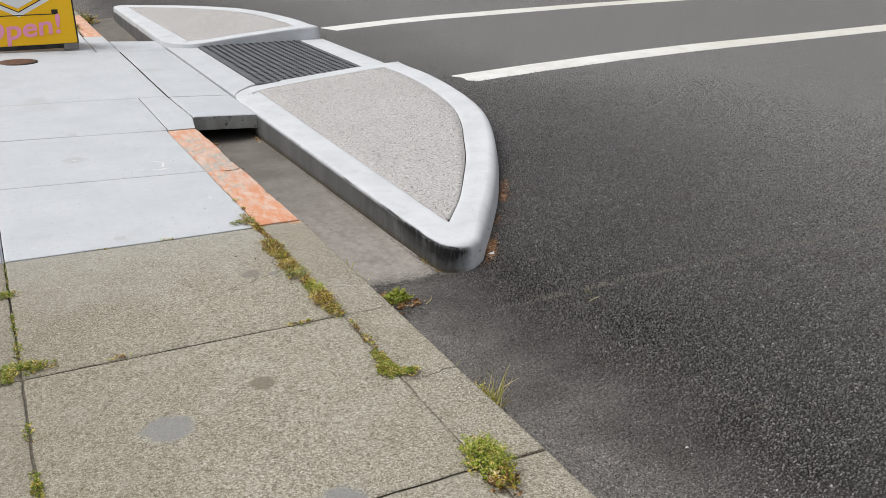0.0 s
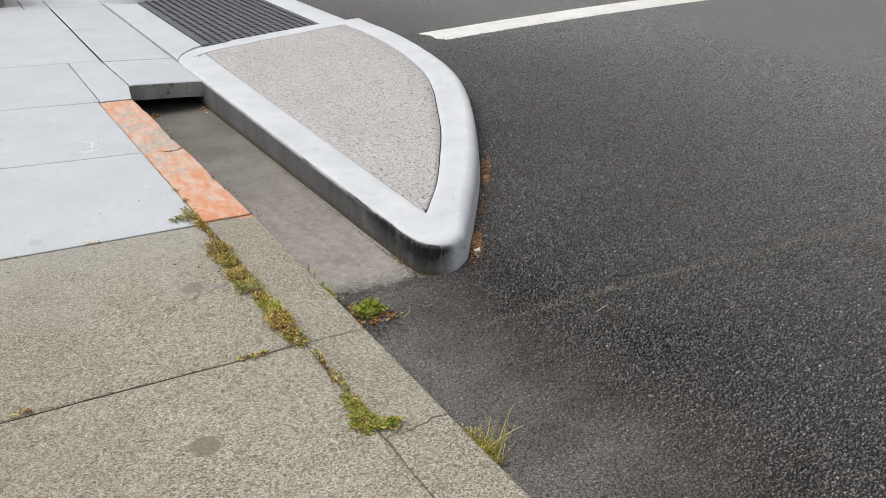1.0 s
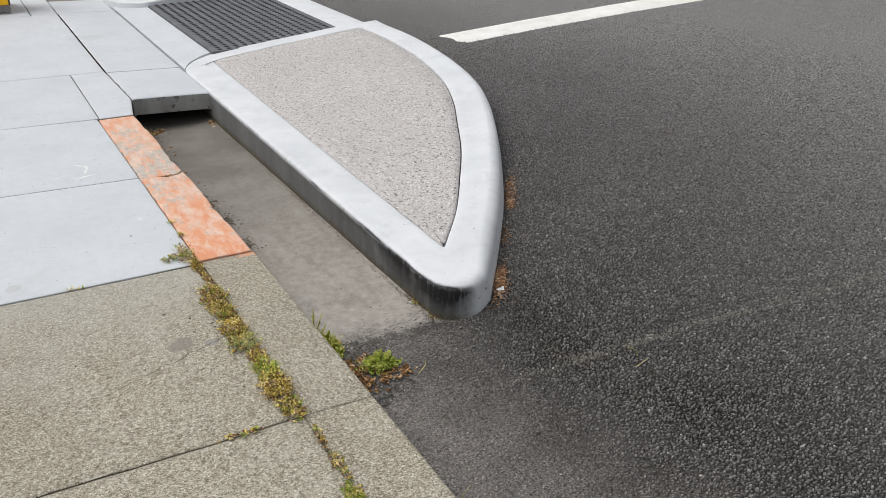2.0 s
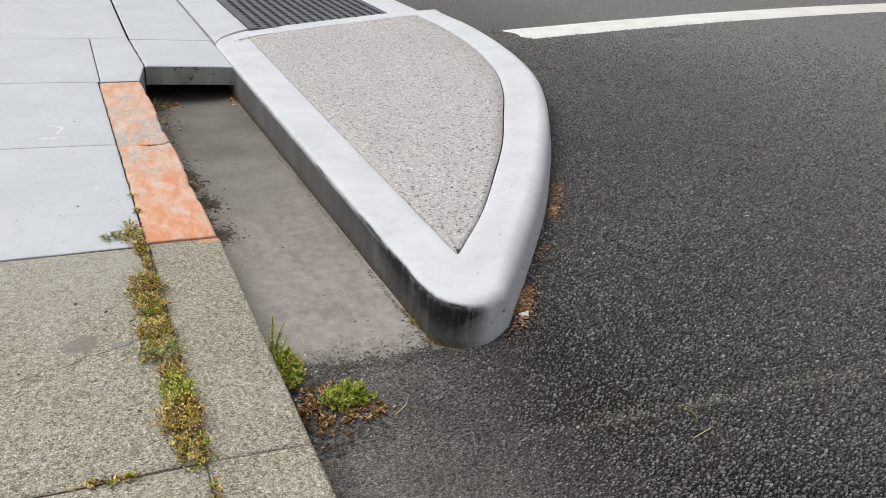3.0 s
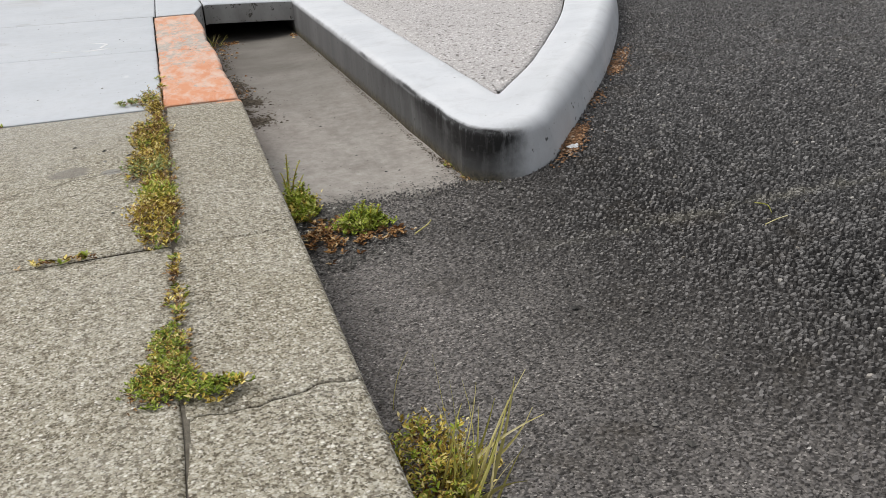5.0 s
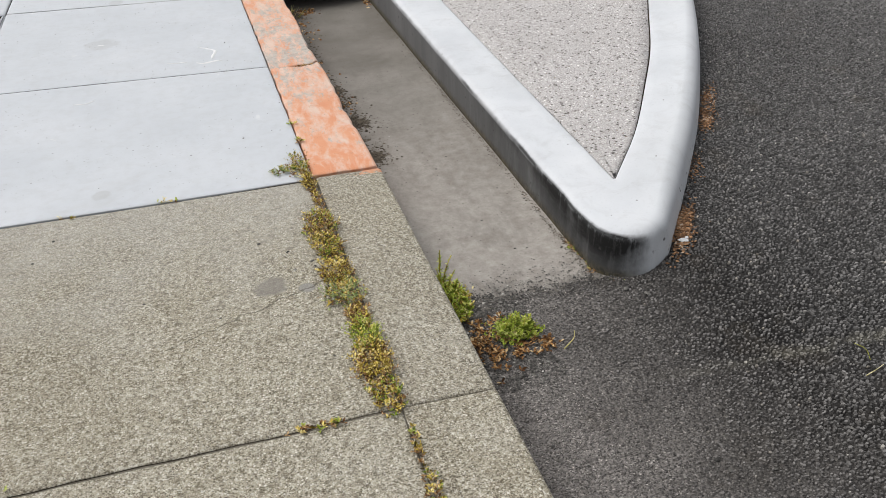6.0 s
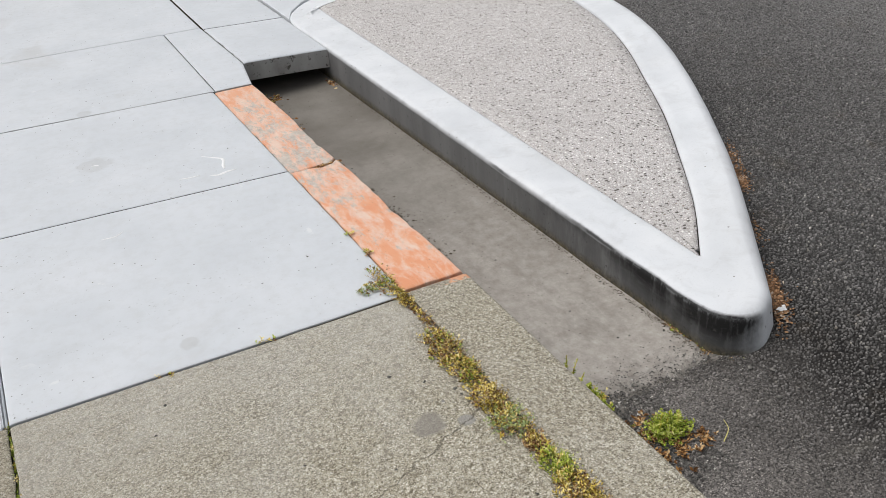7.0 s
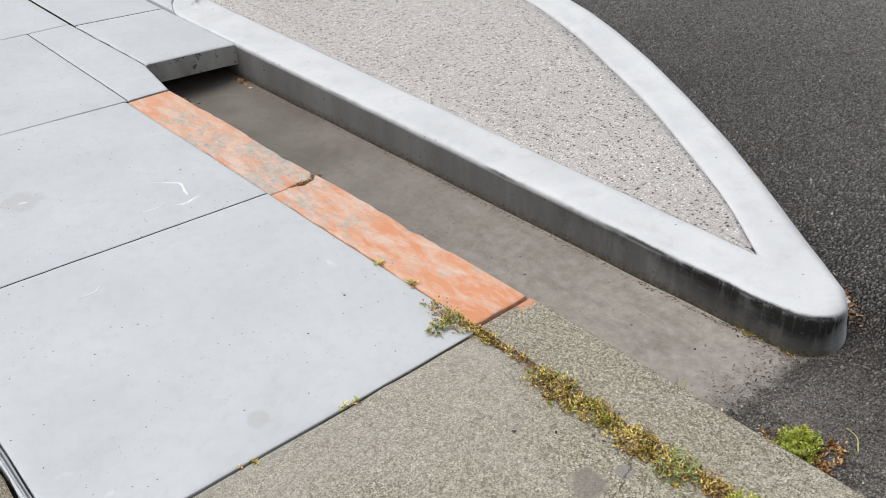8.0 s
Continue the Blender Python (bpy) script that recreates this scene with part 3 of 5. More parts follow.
def slab(name, x0, x1, y0, y1, material, parent, thick=0.11, rag=0.002, gap=0.004, height=walk_z, round_x1=0.0, edges=None, step=0.05, drop=0.0, ease=1.0, warp=None):
    """One cast slab: a gently uneven top, eased and slightly ragged edges, and deep sides. edges: wavy y0 and y1 as functions of x."""
    ys0, ys1 = edges or (None, None)
    lip = (0.0, 0.0035, 0.010)
    sink = (0.0075 * ease, 0.002 * ease, 0.0)

    def stations(a, b, big=0.0):
        inner = np.linspace(a + 0.012, b - max(0.012, big), max(2, int((b - a) / step)))
        left = [a + d for d in lip[:2]]
        if big:
            right = [b - big * (1 - math.sin(q)) for q in np.linspace(0.2, math.pi / 2, 6)]
        else:
            right = [b - d for d in lip[1::-1]]
        return left + list(inner) + right

    xs = stations(x0 + gap, x1 - gap * (0 if round_x1 else 1), round_x1)
    ys = stations(0, 1 * (y1 - y0))
    verts, faces = [], []
    nx, ny = len(xs), len(ys)
    for j, v in enumerate(ys):
        f = v / (y1 - y0)
        for i, x in enumerate(xs):
            lo = y0 + gap + (ys0(x) if ys0 else 0)
            hi = y1 - gap + (ys1(x) if ys1 else 0)
            y = lo + (hi - lo) * f
            z = height(x, y) - drop
            ex, ey = min(i, nx - 1 - i), min(j, ny - 1 - j)
            if round_x1 and i > nx - 7:
                q = (x - (x1 - round_x1)) / round_x1
                z -= round_x1 * (1 - math.sqrt(max(0.0, 1 - q * q)))
                ex = i
            if ex < 2:
                z -= sink[ex]
            if ey < 2:
                z -= sink[ey]
            if ex == 0:
                x += wob(x, y, 21, rag, 3.1)
            if ey == 0:
                y += wob(x, y, 21, rag, 7.7)
            verts.append((x + (warp(x, y) if warp else 0.0), y, z))
    for j in range(ny - 1):
        for i in range(nx - 1):
            a = j * nx + i
            faces.append((a, a + 1, a + nx + 1, a + nx))
    ring = list(range(nx)) + [j * nx + nx - 1 for j in range(1, ny)] + [(ny - 1) * nx + i for i in range(nx - 2, -1, -1)] + [j * nx for j in range(ny - 2, 0, -1)]
    base = len(verts)
    for n in ring:
        x, y, z = verts[n]
        verts.append((x, y, z - thick))
    for n in range(len(ring)):
        q = (n + 1) % len(ring)
        faces.append((ring[n], base + n, base + q, ring[q]))
    faces.append([base + n for n in range(len(ring) - 1, -1, -1)])
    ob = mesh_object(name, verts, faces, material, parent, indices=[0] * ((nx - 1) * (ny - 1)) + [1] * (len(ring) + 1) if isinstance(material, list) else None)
    top = (nx - 1) * (ny - 1)
    ob.data.polygons.foreach_set("use_smooth", [k < top for k in range(len(faces))])
    return ob


# ---- road: one sheet to the horizon ----
ROAD_X = [0.165, 0.65, 0.93, 1.45, 2.2, 2.87, 3.5, 4.4, 5.5, 7.0, 12.0, 90.0]
ROAD_Z = [-0.150, -0.131, -0.100, -0.061, 0.010, 0.042, 0.062, 0.078, 0.092, 0.100, 0.06, -0.4]
ISLAND_MID = 3.84


def road_z(x):
    return np.interp(x, ROAD_X, ROAD_Z)


def build_road():
    xs = np.r_[[-90, -40, -15, -6, -2, -0.5, 0.06], np.arange(0.14, 0.7, 0.008), np.arange(0.7, 4, 0.03), np.geomspace(4.03, 90, 40)]
    ys = np.r_[-np.geomspace(90, 2.35, 40), np.arange(-2.3, -0.7, 0.03), np.arange(-0.7, -0.3, 0.008), np.arange(-0.3, 3.0, 0.03), np.geomspace(3.0, 90, 90)]
    X, Y = np.meshgrid(xs, ys)
    Z = road_z(X)

    Z = Z + 0.003 * np.sin(X * 2.3 + 1) * np.sin(Y * 1.7)
    # the asphalt stops short of the gutter slab in a ragged edge
    edge = -0.47 + 0.012 * np.sin(X * 23) + 0.008 * np.sin(X * 61 + 1) - 0.09 * np.clip((0.32 - X) / 0.15, 0, 1)
    inside = np.clip((0.66 - X) / 0.02, 0, 1) * (Y < 2 * ISLAND_MID + 0.5)
    soft = np.clip((Y - edge + 0.09) / 0.13, 0, 1)
    Z = Z - inside * (0.021 * soft * soft * (3 - 2 * soft) + 0.2 * (Y > edge + 0.06))
    Z = np.where(X < 0.13, -0.35, Z)
    ny, nx = X.shape
    me = bpy.data.meshes.new("road")
    co = np.stack([X, Y, Z], -1).reshape(-1, 3).astype(np.float32)
    a = (np.arange(ny - 1)[:, None] * nx + np.arange(nx - 1)[None]).ravel()
    quads = np.stack([a, a + 1, a + nx + 1, a + nx], -1).astype(np.int32)
    me.vertices.add(len(co))
    me.vertices.foreach_set("co", co.ravel())
    me.loops.add(quads.size)
    me.loops.foreach_set("vertex_index", quads.ravel())
    me.polygons.add(len(quads))
    me.polygons.foreach_set("loop_start", np.arange(0, quads.size, 4, dtype=np.int32))
    me.polygons.foreach_set("use_smooth", np.ones(len(quads), bool))
    me.update(calc_edges=True)
    me.materials.append(ASPHALT)
    return tagged(new("road", me), "coarse dark grey weathered asphalt road with a low crown", "road", kind="structure")


build_road()


def build_road_stones():
    """The coarse stones of the asphalt's surface, each a low five-sided lump bedded in the dark binder."""
    r = np.random.default_rng(21)
    pitch = 0.0078
    gx, gy = np.meshgrid(np.arange(0.185, 3.8, pitch), np.arange(-2.4, 2.6, pitch))
    x, y = gx.ravel() + r.uniform(-0.45, 0.45, gx.size) * pitch, gy.ravel() + r.uniform(-0.45, 0.45, gx.size) * pitch
    bow = np.interp(y, [-0.53, -0.495, -0.275, 0.055, 0.385, 0.68, 1.01, 1.37, 1.7], [0.66, 0.765, 0.925, 1.15, 1.345, 1.505, 1.66, 1.785, 1.86]) + 0.008
    edge = -0.47 + 0.012 * np.sin(x * 23) + 0.008 * np.sin(x * 61 + 1) - 0.09 * np.clip((0.32 - x) / 0.15, 0, 1)
    keep = ~((y > -0.535) & (x > 0.58) & (x < bow)) & ~((y > edge - 0.02) & (x < 0.63))
    patch = np.array([noise.noise((a * 2.1, b * 2.1, 0.0)) for a, b in zip(x, y)])
    silt = np.clip((x - 0.24 + 0.28 * patch) / 0.6, 0, 1)
    chance = (0.22 + 0.76 * silt) * np.clip((3.9 - x) / 2.2, 0.0, 1) * np.clip((2.7 - y) / 1.9, 0.0, 1) * np.clip((y + 2.42) / 0.3, 0.0, 1)
    keep &= r.random(x.size) < chance
    x, y, silt = x[keep], y[keep], silt[keep]
    n = len(x)
    size = (0.0026 + 0.0024 * r.random(n) ** 1.4) * (0.5 + 0.5 * silt)
    rise = (0.0012 + 0.0042 * r.random(n)) * (0.35 + 0.65 * silt)
    z = road_z(x) + 0.0 + 0.003 * np.sin(x * 2.3 + 1) * np.sin(y * 1.7)
    turn, long = r.normal(0, 0.9, n), r.uniform(0.9, 1.3, n)
    q = np.arange(5) * 2 * math.pi / 5
    rad = r.uniform(0.8, 1.2, (n, 5)) * size[:, None]
    lx, ly = np.cos(q) * rad * long[:, None], np.sin(q) * rad / long[:, None]
    c, s = np.cos(turn)[:, None], np.sin(turn)[:, None]
    ox, oy = c * lx - s * ly, s * lx + c * ly
    low = np.stack([x[:, None] + ox, y[:, None] + oy, np.repeat((z - 0.002)[:, None], 5, 1)], -1)
    tilt = r.normal(0, 0.20, (n, 2))
    crown = r.uniform(0.62, 0.84, (n, 1))
    high = np.stack([x[:, None] + ox * crown, y[:, None] + oy * crown, (z + rise)[:, None] + ox * tilt[:, :1] + oy * tilt[:, 1:]], -1)
    co = np.concatenate([low, high], 1).reshape(-1, 3).astype(np.float32)
    k = np.arange(5)
    k2 = (k + 1) % 5
    quads = np.stack([k, k2, 5 + k2, 5 + k], -1).ravel()
    one = np.r_[quads, 5, 6, 7, 8, 9]
    loops = (np.arange(n)[:, None] * 10 + one[None]).ravel().astype(np.int32)
    starts = (np.arange(n)[:, None] * 25 + np.array([0, 4, 8, 12, 16, 20])[None]).ravel().astype(np.int32)
    me = bpy.data.meshes.new("road_stones")
    me.vertices.add(len(co))
    me.vertices.foreach_set("co", co.ravel())
    me.loops.add(len(loops))
    me.loops.foreach_set("vertex_index", loops)
    me.polygons.add(len(starts))
    me.polygons.foreach_set("loop_start", starts)
    me.update(calc_edges=True)
    me.polygons.foreach_set("use_smooth", np.zeros(len(starts), bool))
    me.materials.append(CHIPS)
    return tagged(new("road_stones", me), "coarse grey stone chips standing proud in the asphalt", "asphalt stones", kind="stuff")


build_road_stones()


def marking(y, x0, x1, width, lean, cut):
    """A painted crossing stripe that follows the road's crown; cut: how far its near corner starts later."""
    verts, faces = [], []
    n, m = 90, 7
    for i in range(n):
        f = i / (n - 1)
        for j in range(m):
            g = j / (m - 1)
            x = x0 + (x1 - x0) * f ** 1.4 + cut * (1 - g) * (1 - f)
            if i in (0, 1):
                x += wob(g * 3, y, 4, 0.03)
            yy = y + lean * (x - x0) + width * (g - 0.5)
            if j in (0, m - 1):
                yy += wob(x, y + g, 9, 0.008)
            drop = 0.02 if i in (0, n - 1) or j in (0, m - 1) else 0.0
            verts.append((x, yy, float(road_z(x)) + 0.003 * math.sin(x * 2.3 + 1) * math.sin(yy * 1.7) + 0.007 - drop))
    for i in range(n - 1):
        for j in range(m - 1):
            a = i * m + j
            faces.append((a, a + m, a + m + 1, a + 1))
    return tagged(mesh_object("road_marking", verts, faces, MARKING), "worn white crossing stripe painted on the asphalt", "road marking", "crossing stripes", "structure")


marking(2.395, 2.17, 14.0, 0.36, 0.03, 0.07)
marking(5.28, 2.17, 14.0, 0.36, 0.03, 0.10)


# ---- pavement, kerb, gutter ----
pavement = thing("pavement", "concrete pavement of worn tan slabs and newer pale slabs", "pavement", kind="structure")
kerb = thing("kerb", "old concrete kerb, part of it painted orange and worn", "kerb", kind="structure")
bed = part("joint_bed", box_bm(-4.9, 0.12, -9, 14, -0.3, -0.03), JOINT, pavement, "dark soil in the slab joints")



def drift(y):
    """The kerb joint wanders slightly towards the buildings along the street."""
    return -0.020 * max(0.0, min(1.0, y / 1.8))


def right_edge(x0, x1):
    return lambda x, y: drift(y) * (x - x0) / (x1 - x0)


part("joint_soil", box_bm(-4.8, 0.004, -8.9, -0.034, -0.1, -0.0086), FILLER, pavement, "dry grey silt filling the old slab joints")

part("joint_grime", box_bm(-4.8, -0.006, -0.034, -0.008, -0.1, -0.0065), JOINT, pavement, "black grime between the old and new slabs")

# newer pale slabs
def skew(x):
    """The cross joints of the newer slabs run slightly askew to the kerb."""
    return -0.033 * max(0.0, min(1.0, (x + 0.955) / 0.95))


def kerb_skew(x):
    return -0.030 + 0.012 * max(0.0, min(1.0, x / 0.17))


slab("concrete_slab", -0.955, -0.005, -0.02, 0.905, NEW, pavement, rag=0.002, gap=0.0021, ease=0.3, warp=right_edge(-0.955, -0.005), edges=(None, skew))
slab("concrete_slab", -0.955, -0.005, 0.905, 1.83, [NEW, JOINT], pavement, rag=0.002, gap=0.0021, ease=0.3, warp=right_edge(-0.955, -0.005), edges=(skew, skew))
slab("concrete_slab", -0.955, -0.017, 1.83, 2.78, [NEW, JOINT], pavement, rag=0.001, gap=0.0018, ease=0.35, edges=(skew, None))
slab("joint_filler", -0.95, -0.03, 1.822, 1.838, MORTAR, pavement, thick=0.05, rag=0.001, gap=0.0, ease=0.0, step=0.1, drop=0.0012, edges=(skew, skew))
slab("concrete_slab", -0.017, 0.168, 1.800, 2.78, [NEW, GRIMY], pavement, rag=0.001, gap=0.002, thick=0.25, ease=0.35, warp=lambda x, y: max(0.0, x) / 0.168 * (0.019 * max(0.0, min(1.0, (2.75 - y) / 0.66)) - 0.047 * max(0.0, min(1.0, (2.09 - y) / 0.29))))
slab("concrete_slab", -0.955, 0.168, 2.78, 4.86, NEW, pavement, rag=0.001, gap=0.0034, thick=0.25, ease=0.35)
slab("concrete_slab", -0.955, -0.015, 4.86, 6.15, [NEW, JOINT], pavement, rag=0.001, gap=0.0025, ease=0.35)
slab("concrete_slab", -0.013, 0.168, 4.86, 5.85, NEW, pavement, rag=0.001, gap=0.002, thick=0.25, ease=0.35)
for y0, y1 in ((1.83, 4.0), (4.0, 6.15)):
    for x0, x1 in ((-1.92, -0.955), (-2.9, -1.92), (-3.88, -2.9), (-4.86, -3.88)):
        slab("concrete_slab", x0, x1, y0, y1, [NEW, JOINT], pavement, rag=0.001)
# old tan slabs
rows = [(-8.4, -7.47), (-7.47, -6.54), (-6.54, -5.61), (-5.61, -4.68), (-4.68, -3.75), (-3.75, -2.82), (-2.82, -1.885), (-1.885, -0.955), (-0.955, -0.02)]
for y0, y1 in rows:
    for x0, x1 in ((-0.955, 0.0), (-1.92, -0.955), (-2.9, -1.92), (-3.88, -2.9), (-4.86, -3.88)):
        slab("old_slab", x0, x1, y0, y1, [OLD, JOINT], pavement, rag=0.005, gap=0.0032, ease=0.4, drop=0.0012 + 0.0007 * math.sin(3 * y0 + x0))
for y0, y1 in ((-0.02, 0.905), (0.905, 1.83)):
    for x0, x1 in ((-1.92, -0.978), (-2.9, -1.92), (-3.88, -2.9), (-4.86, -3.88)):
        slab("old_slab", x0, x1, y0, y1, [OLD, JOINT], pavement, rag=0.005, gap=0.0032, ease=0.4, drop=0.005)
    slab("mortar_strip", -0.976, -0.954, y0, y1, NEW, pavement, thick=0.08, rag=0.004, gap=0.003, ease=0.5, drop=0.004)
for y0 in np.arange(6.15, 13.5, 0.93):
    for x0, x1 in ((-0.955, 0.0), (-1.92, -0.955), (-2.9, -1.92), (-3.88, -2.9), (-4.86, -3.88)):
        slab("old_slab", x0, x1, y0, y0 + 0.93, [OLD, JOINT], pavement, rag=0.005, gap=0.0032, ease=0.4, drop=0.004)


def kerb_z(x, y):
    return walk_z(x, y) - 0.004 + wob(x, y, 3, 0.003, 5)


def crack(x):
    return 0.004 * math.sin(x * 60) + 0.026 * (x / 0.165) + wob(x, 0, 40, 0.010) + wob(x, 2, 120, 0.004)


kerb_rows = [(-8.4, -7.4), (-7.4, -6.5), (-6.5, -5.6), (-5.6, -4.68), (-4.68, -3.75), (-3.75, -2.82), (-2.82, -1.88)]
for y0, y1 in kerb_rows:
    slab("kerb_block", -0.002, 0.177, y0, y1, OLD, kerb, thick=0.3, rag=0.004, gap=0.004, height=kerb_z, round_x1=0.009)
slab("kerb_block", -0.002, 0.177, -1.88, -1.435, OLD, kerb, thick=0.3, rag=0.002, gap=0.0011, height=kerb_z, round_x1=0.009, edges=(None, crack), step=0.012, ease=0.12)
slab("kerb_block", -0.002, 0.177, -1.435, -0.95, OLD, kerb, thick=0.3, rag=0.002, gap=0.0011, height=kerb_z, round_x1=0.009, edges=(crack, None), step=0.012, drop=-0.001, ease=0.3)
slab("kerb_block", -0.002, 0.177, -0.95, -0.003, OLD, kerb, thick=0.3, rag=0.004, gap=0.003, height=kerb_z, round_x1=0.009, ease=0.5)

part("joint_soil", box_bm(0.0, 0.171, -0.962, -0.94, -0.2, -0.0175), JOINT, kerb, "dark soil in the kerb joint")


def chipped(side):
    def edge(x):
        return kerb_skew(x) + 0.008 * wob(x, 3.0, 55, 1.0, 4) + side * 0.034 * max(0.0, wob(x, side, 18, 1.0, 2) + 0.25) * min(1, max(0.0, x) / 0.05)
    return edge


def worn_edge(x, y):
    """The joint's drift at the back, and the broken, worn gutter edge at the front."""
    f = (x + 0.006) / 0.183
    bites = 0.003 + 0.011 * max(0.0, noise.noise((y * 4.1, 2.0, 0.3)) + 0.12) + 0.012 * max(0.0, noise.noise((y * 15.0, 5.0, 1.3)) - 0.05)
    bites *= max(0.0, min(1.0, (y - 0.12) / 0.25))
    bites += 0.005 + 0.018 * max(0.0, y - 0.5) / 1.3
    return drift(y) * (1 - f) - bites * max(0.0, (f - 0.4) / 0.6) ** 1.5


slab("painted_kerb_block", -0.006, 0.177, 0.0, 0.895, ORANGE, kerb, thick=0.3, rag=0.006, gap=0.0035, height=kerb_z, round_x1=0.012, edges=(None, chipped(-1)), step=0.02, drop=-0.002, ease=0.4, warp=worn_edge)
slab("painted_kerb_block", -0.006, 0.177, 0.895, 1.797, ORANGE, kerb, thick=0.3, rag=0.006, gap=0.003, height=kerb_z, round_x1=0.012, edges=(chipped(1), None), step=0.02, drop=0.001, ease=0.4, warp=worn_edge)
for y0 in np.arange(5.85, 13, 0.93):
    slab("painted_kerb_block" if y0 < 7.5 else "kerb_block", 0.006, 0.170, y0, y0 + 0.93, ORANGE if y0 < 7.5 else OLD, kerb, thick=0.3, rag=0.005, gap=0.004, height=kerb_z, round_x1=0.009)


def gutter_z(x, y):
    f = max(0.0, min(1.0, (min(y, 2 * ISLAND_MID - y) + 0.6) / 2.7))
    return -0.149 - 0.038 * f + 0.012 * ((x - 0.38) / 0.22) ** 2 + wob(x, y, 5, 0.003, 1)


def build_gutter():
    verts, faces = [], []
    xs, ys = np.linspace(0.16, 0.63, 18), np.linspace(-0.75, 2 * ISLAND_MID + 0.75, 260)
    for y in ys:
        dip = 0.03 * max(0.0, min(1.0, (-0.54 - y) / 0.08))
        for x in xs:
            verts.append((x, y, gutter_z(x, y) - dip))
    n = len(xs)
    for j in range(len(ys) - 1):
        for i in range(n - 1):
            a = j * n + i
            faces.append((a, a + 1, a + n + 1, a + n))
    top = len(verts)
    verts += [(x, y, z - 0.12) for x, y, z in verts]
    faces += [tuple(top + v for v in f[::-1]) for f in faces]
    return tagged(mesh_object("gutter", verts, faces, GUTTER), "silt-stained grey concrete gutter channel beside the kerb", "gutter", kind="structure")


build_gutter()

# ---- bridge slab over the gutter ----
bridge = thing("bridge_slab", "pale concrete slab bridging the gutter channel, dark opening below", "drain cover")


def bridge_z(x, y):
    return walk_z(x, y) - 0.016 * max(0.0, min(1.0, (x - 0.15) / 0.45)) + 0.002


y_lo, y_hi = 2.09, 2 * ISLAND_MID - 2.20
slab("cover_panel", 0.171, 0.588, y_lo, 2.745, [NEW, GRIMY], bridge, thick=0.082, rag=0.005, gap=0.003, height=bridge_z, ease=0.8, warp=lambda x, y: 0.018 * max(0.0, 0.588 - x) / 0.417 * max(0.0, min(1.0, (2.75 - y) / 0.7)))
slab("cover_panel", 0.171, 0.588, 2.745, 4.88, [NEW, JOINT], bridge, thick=0.075, rag=0.001, gap=0.0032, ease=0.35, height=bridge_z)
slab("cover_panel", 0.171, 0.588, 4.88, y_hi, NEW, bridge, thick=0.075, rag=0.002, gap=0.003, ease=0.35, height=bridge_z)

# added block in the joint colour: shuts out light so the opening stays black
part("drain_wall", box_bm(0.12, 0.66, 2.72, 2.78, -0.4, -0.085), JOINT, bridge, "dark block added under the slab to keep the opening black")

# ---- kerb islands ----
TOP_X = [0.55, 0.75, 1.1, 1.4, 1.7, 1.9, 2.2]
TOP_Z = [-0.022, -0.018, 0.015, 0.043, 0.068, 0.078, 0.085]


def top_z(x):
    return float(np.interp(x, TOP_X, TOP_Z))


def smooth_curve(points, per):
    """Points along a soft curve through a few control points."""
    out = []
    p = [Vector(q) for q in points]
    p = [2 * p[0] - p[1]] + p + [2 * p[-1] - p[-2]]
    for a, b, c, d in zip(p, p[1:], p[2:], p[3:]):
        for k in range(per):
            t = k / per
            out.append(0.5 * (2 * b + (c - a) * t + (2 * a - 5 * b + 4 * c - d) * t * t + (3 * b - a - 3 * c + d) * t ** 3))
    out.append(p[-2])
    return out


BAND_IN, BAND_OUT = 2.77, 2.93
LEFT_OUT, LEFT_IN = 0.584, 0.757


def island_outlines():
    """The outer rim and the inner panel of an island in plan, point by point side by side, counter-clockwise from the upper left."""
    bow_in = [(0.737, -0.262), (0.90, -0.045), (1.06, 0.215), (1.21, 0.475), (1.35, 0.76), (1.50, 1.08), (1.62, 1.43), (1.715, 1.90), (1.765, 2.40), (1.765, BAND_IN)]
    bow_out = [(0.765, -0.495), (0.925, -0.275), (1.15, 0.055), (1.345, 0.385), (1.505, 0.68), (1.66, 1.01), (1.785, 1.37), (1.885, 1.86), (1.945, 2.38), (1.945, BAND_OUT)]
    left_in = [(LEFT_IN + 0.016 * (y - 1.2), y) for y in np.linspace(BAND_IN, -0.262, 40)]
    left_out = [(LEFT_OUT, y) for y in np.linspace(2.55, -0.40, 40)]
    nose_out = smooth_curve([(LEFT_OUT, -0.40), (0.595, -0.470), (0.632, -0.522), (0.695, -0.535), (0.765, -0.495)], 4)[1:-1]
    nose_in = [(0.737, -0.262)] * len(nose_out)
    ci, co = smooth_curve(bow_in, 8), smooth_curve(bow_out, 8)
    top_in = [(x, BAND_IN) for x in np.linspace(1.765, LEFT_IN + 0.016 * 1.57, 30)][1:-1]
    top_out = [(x, BAND_OUT) for x in np.linspace(1.945, 0.86, 18)][1:] + [tuple(v) for v in smooth_curve([(0.86, BAND_OUT), (0.75, 2.885), (0.645, 2.765), (0.596, 2.65), (LEFT_OUT, 2.55)], 3)][1:-1]
    top_out = top_out[: len(top_in)]
    while len(top_in) > len(top_out):
        top_in.pop(len(top_in) // 2)
    inner = left_in + nose_in + [tuple(v) for v in ci] + top_in
    outer = left_out + nose_out + [tuple(v) for v in co] + top_out
    return [Vector(v[:2]) for v in inner], [Vector(v[:2]) for v in outer]


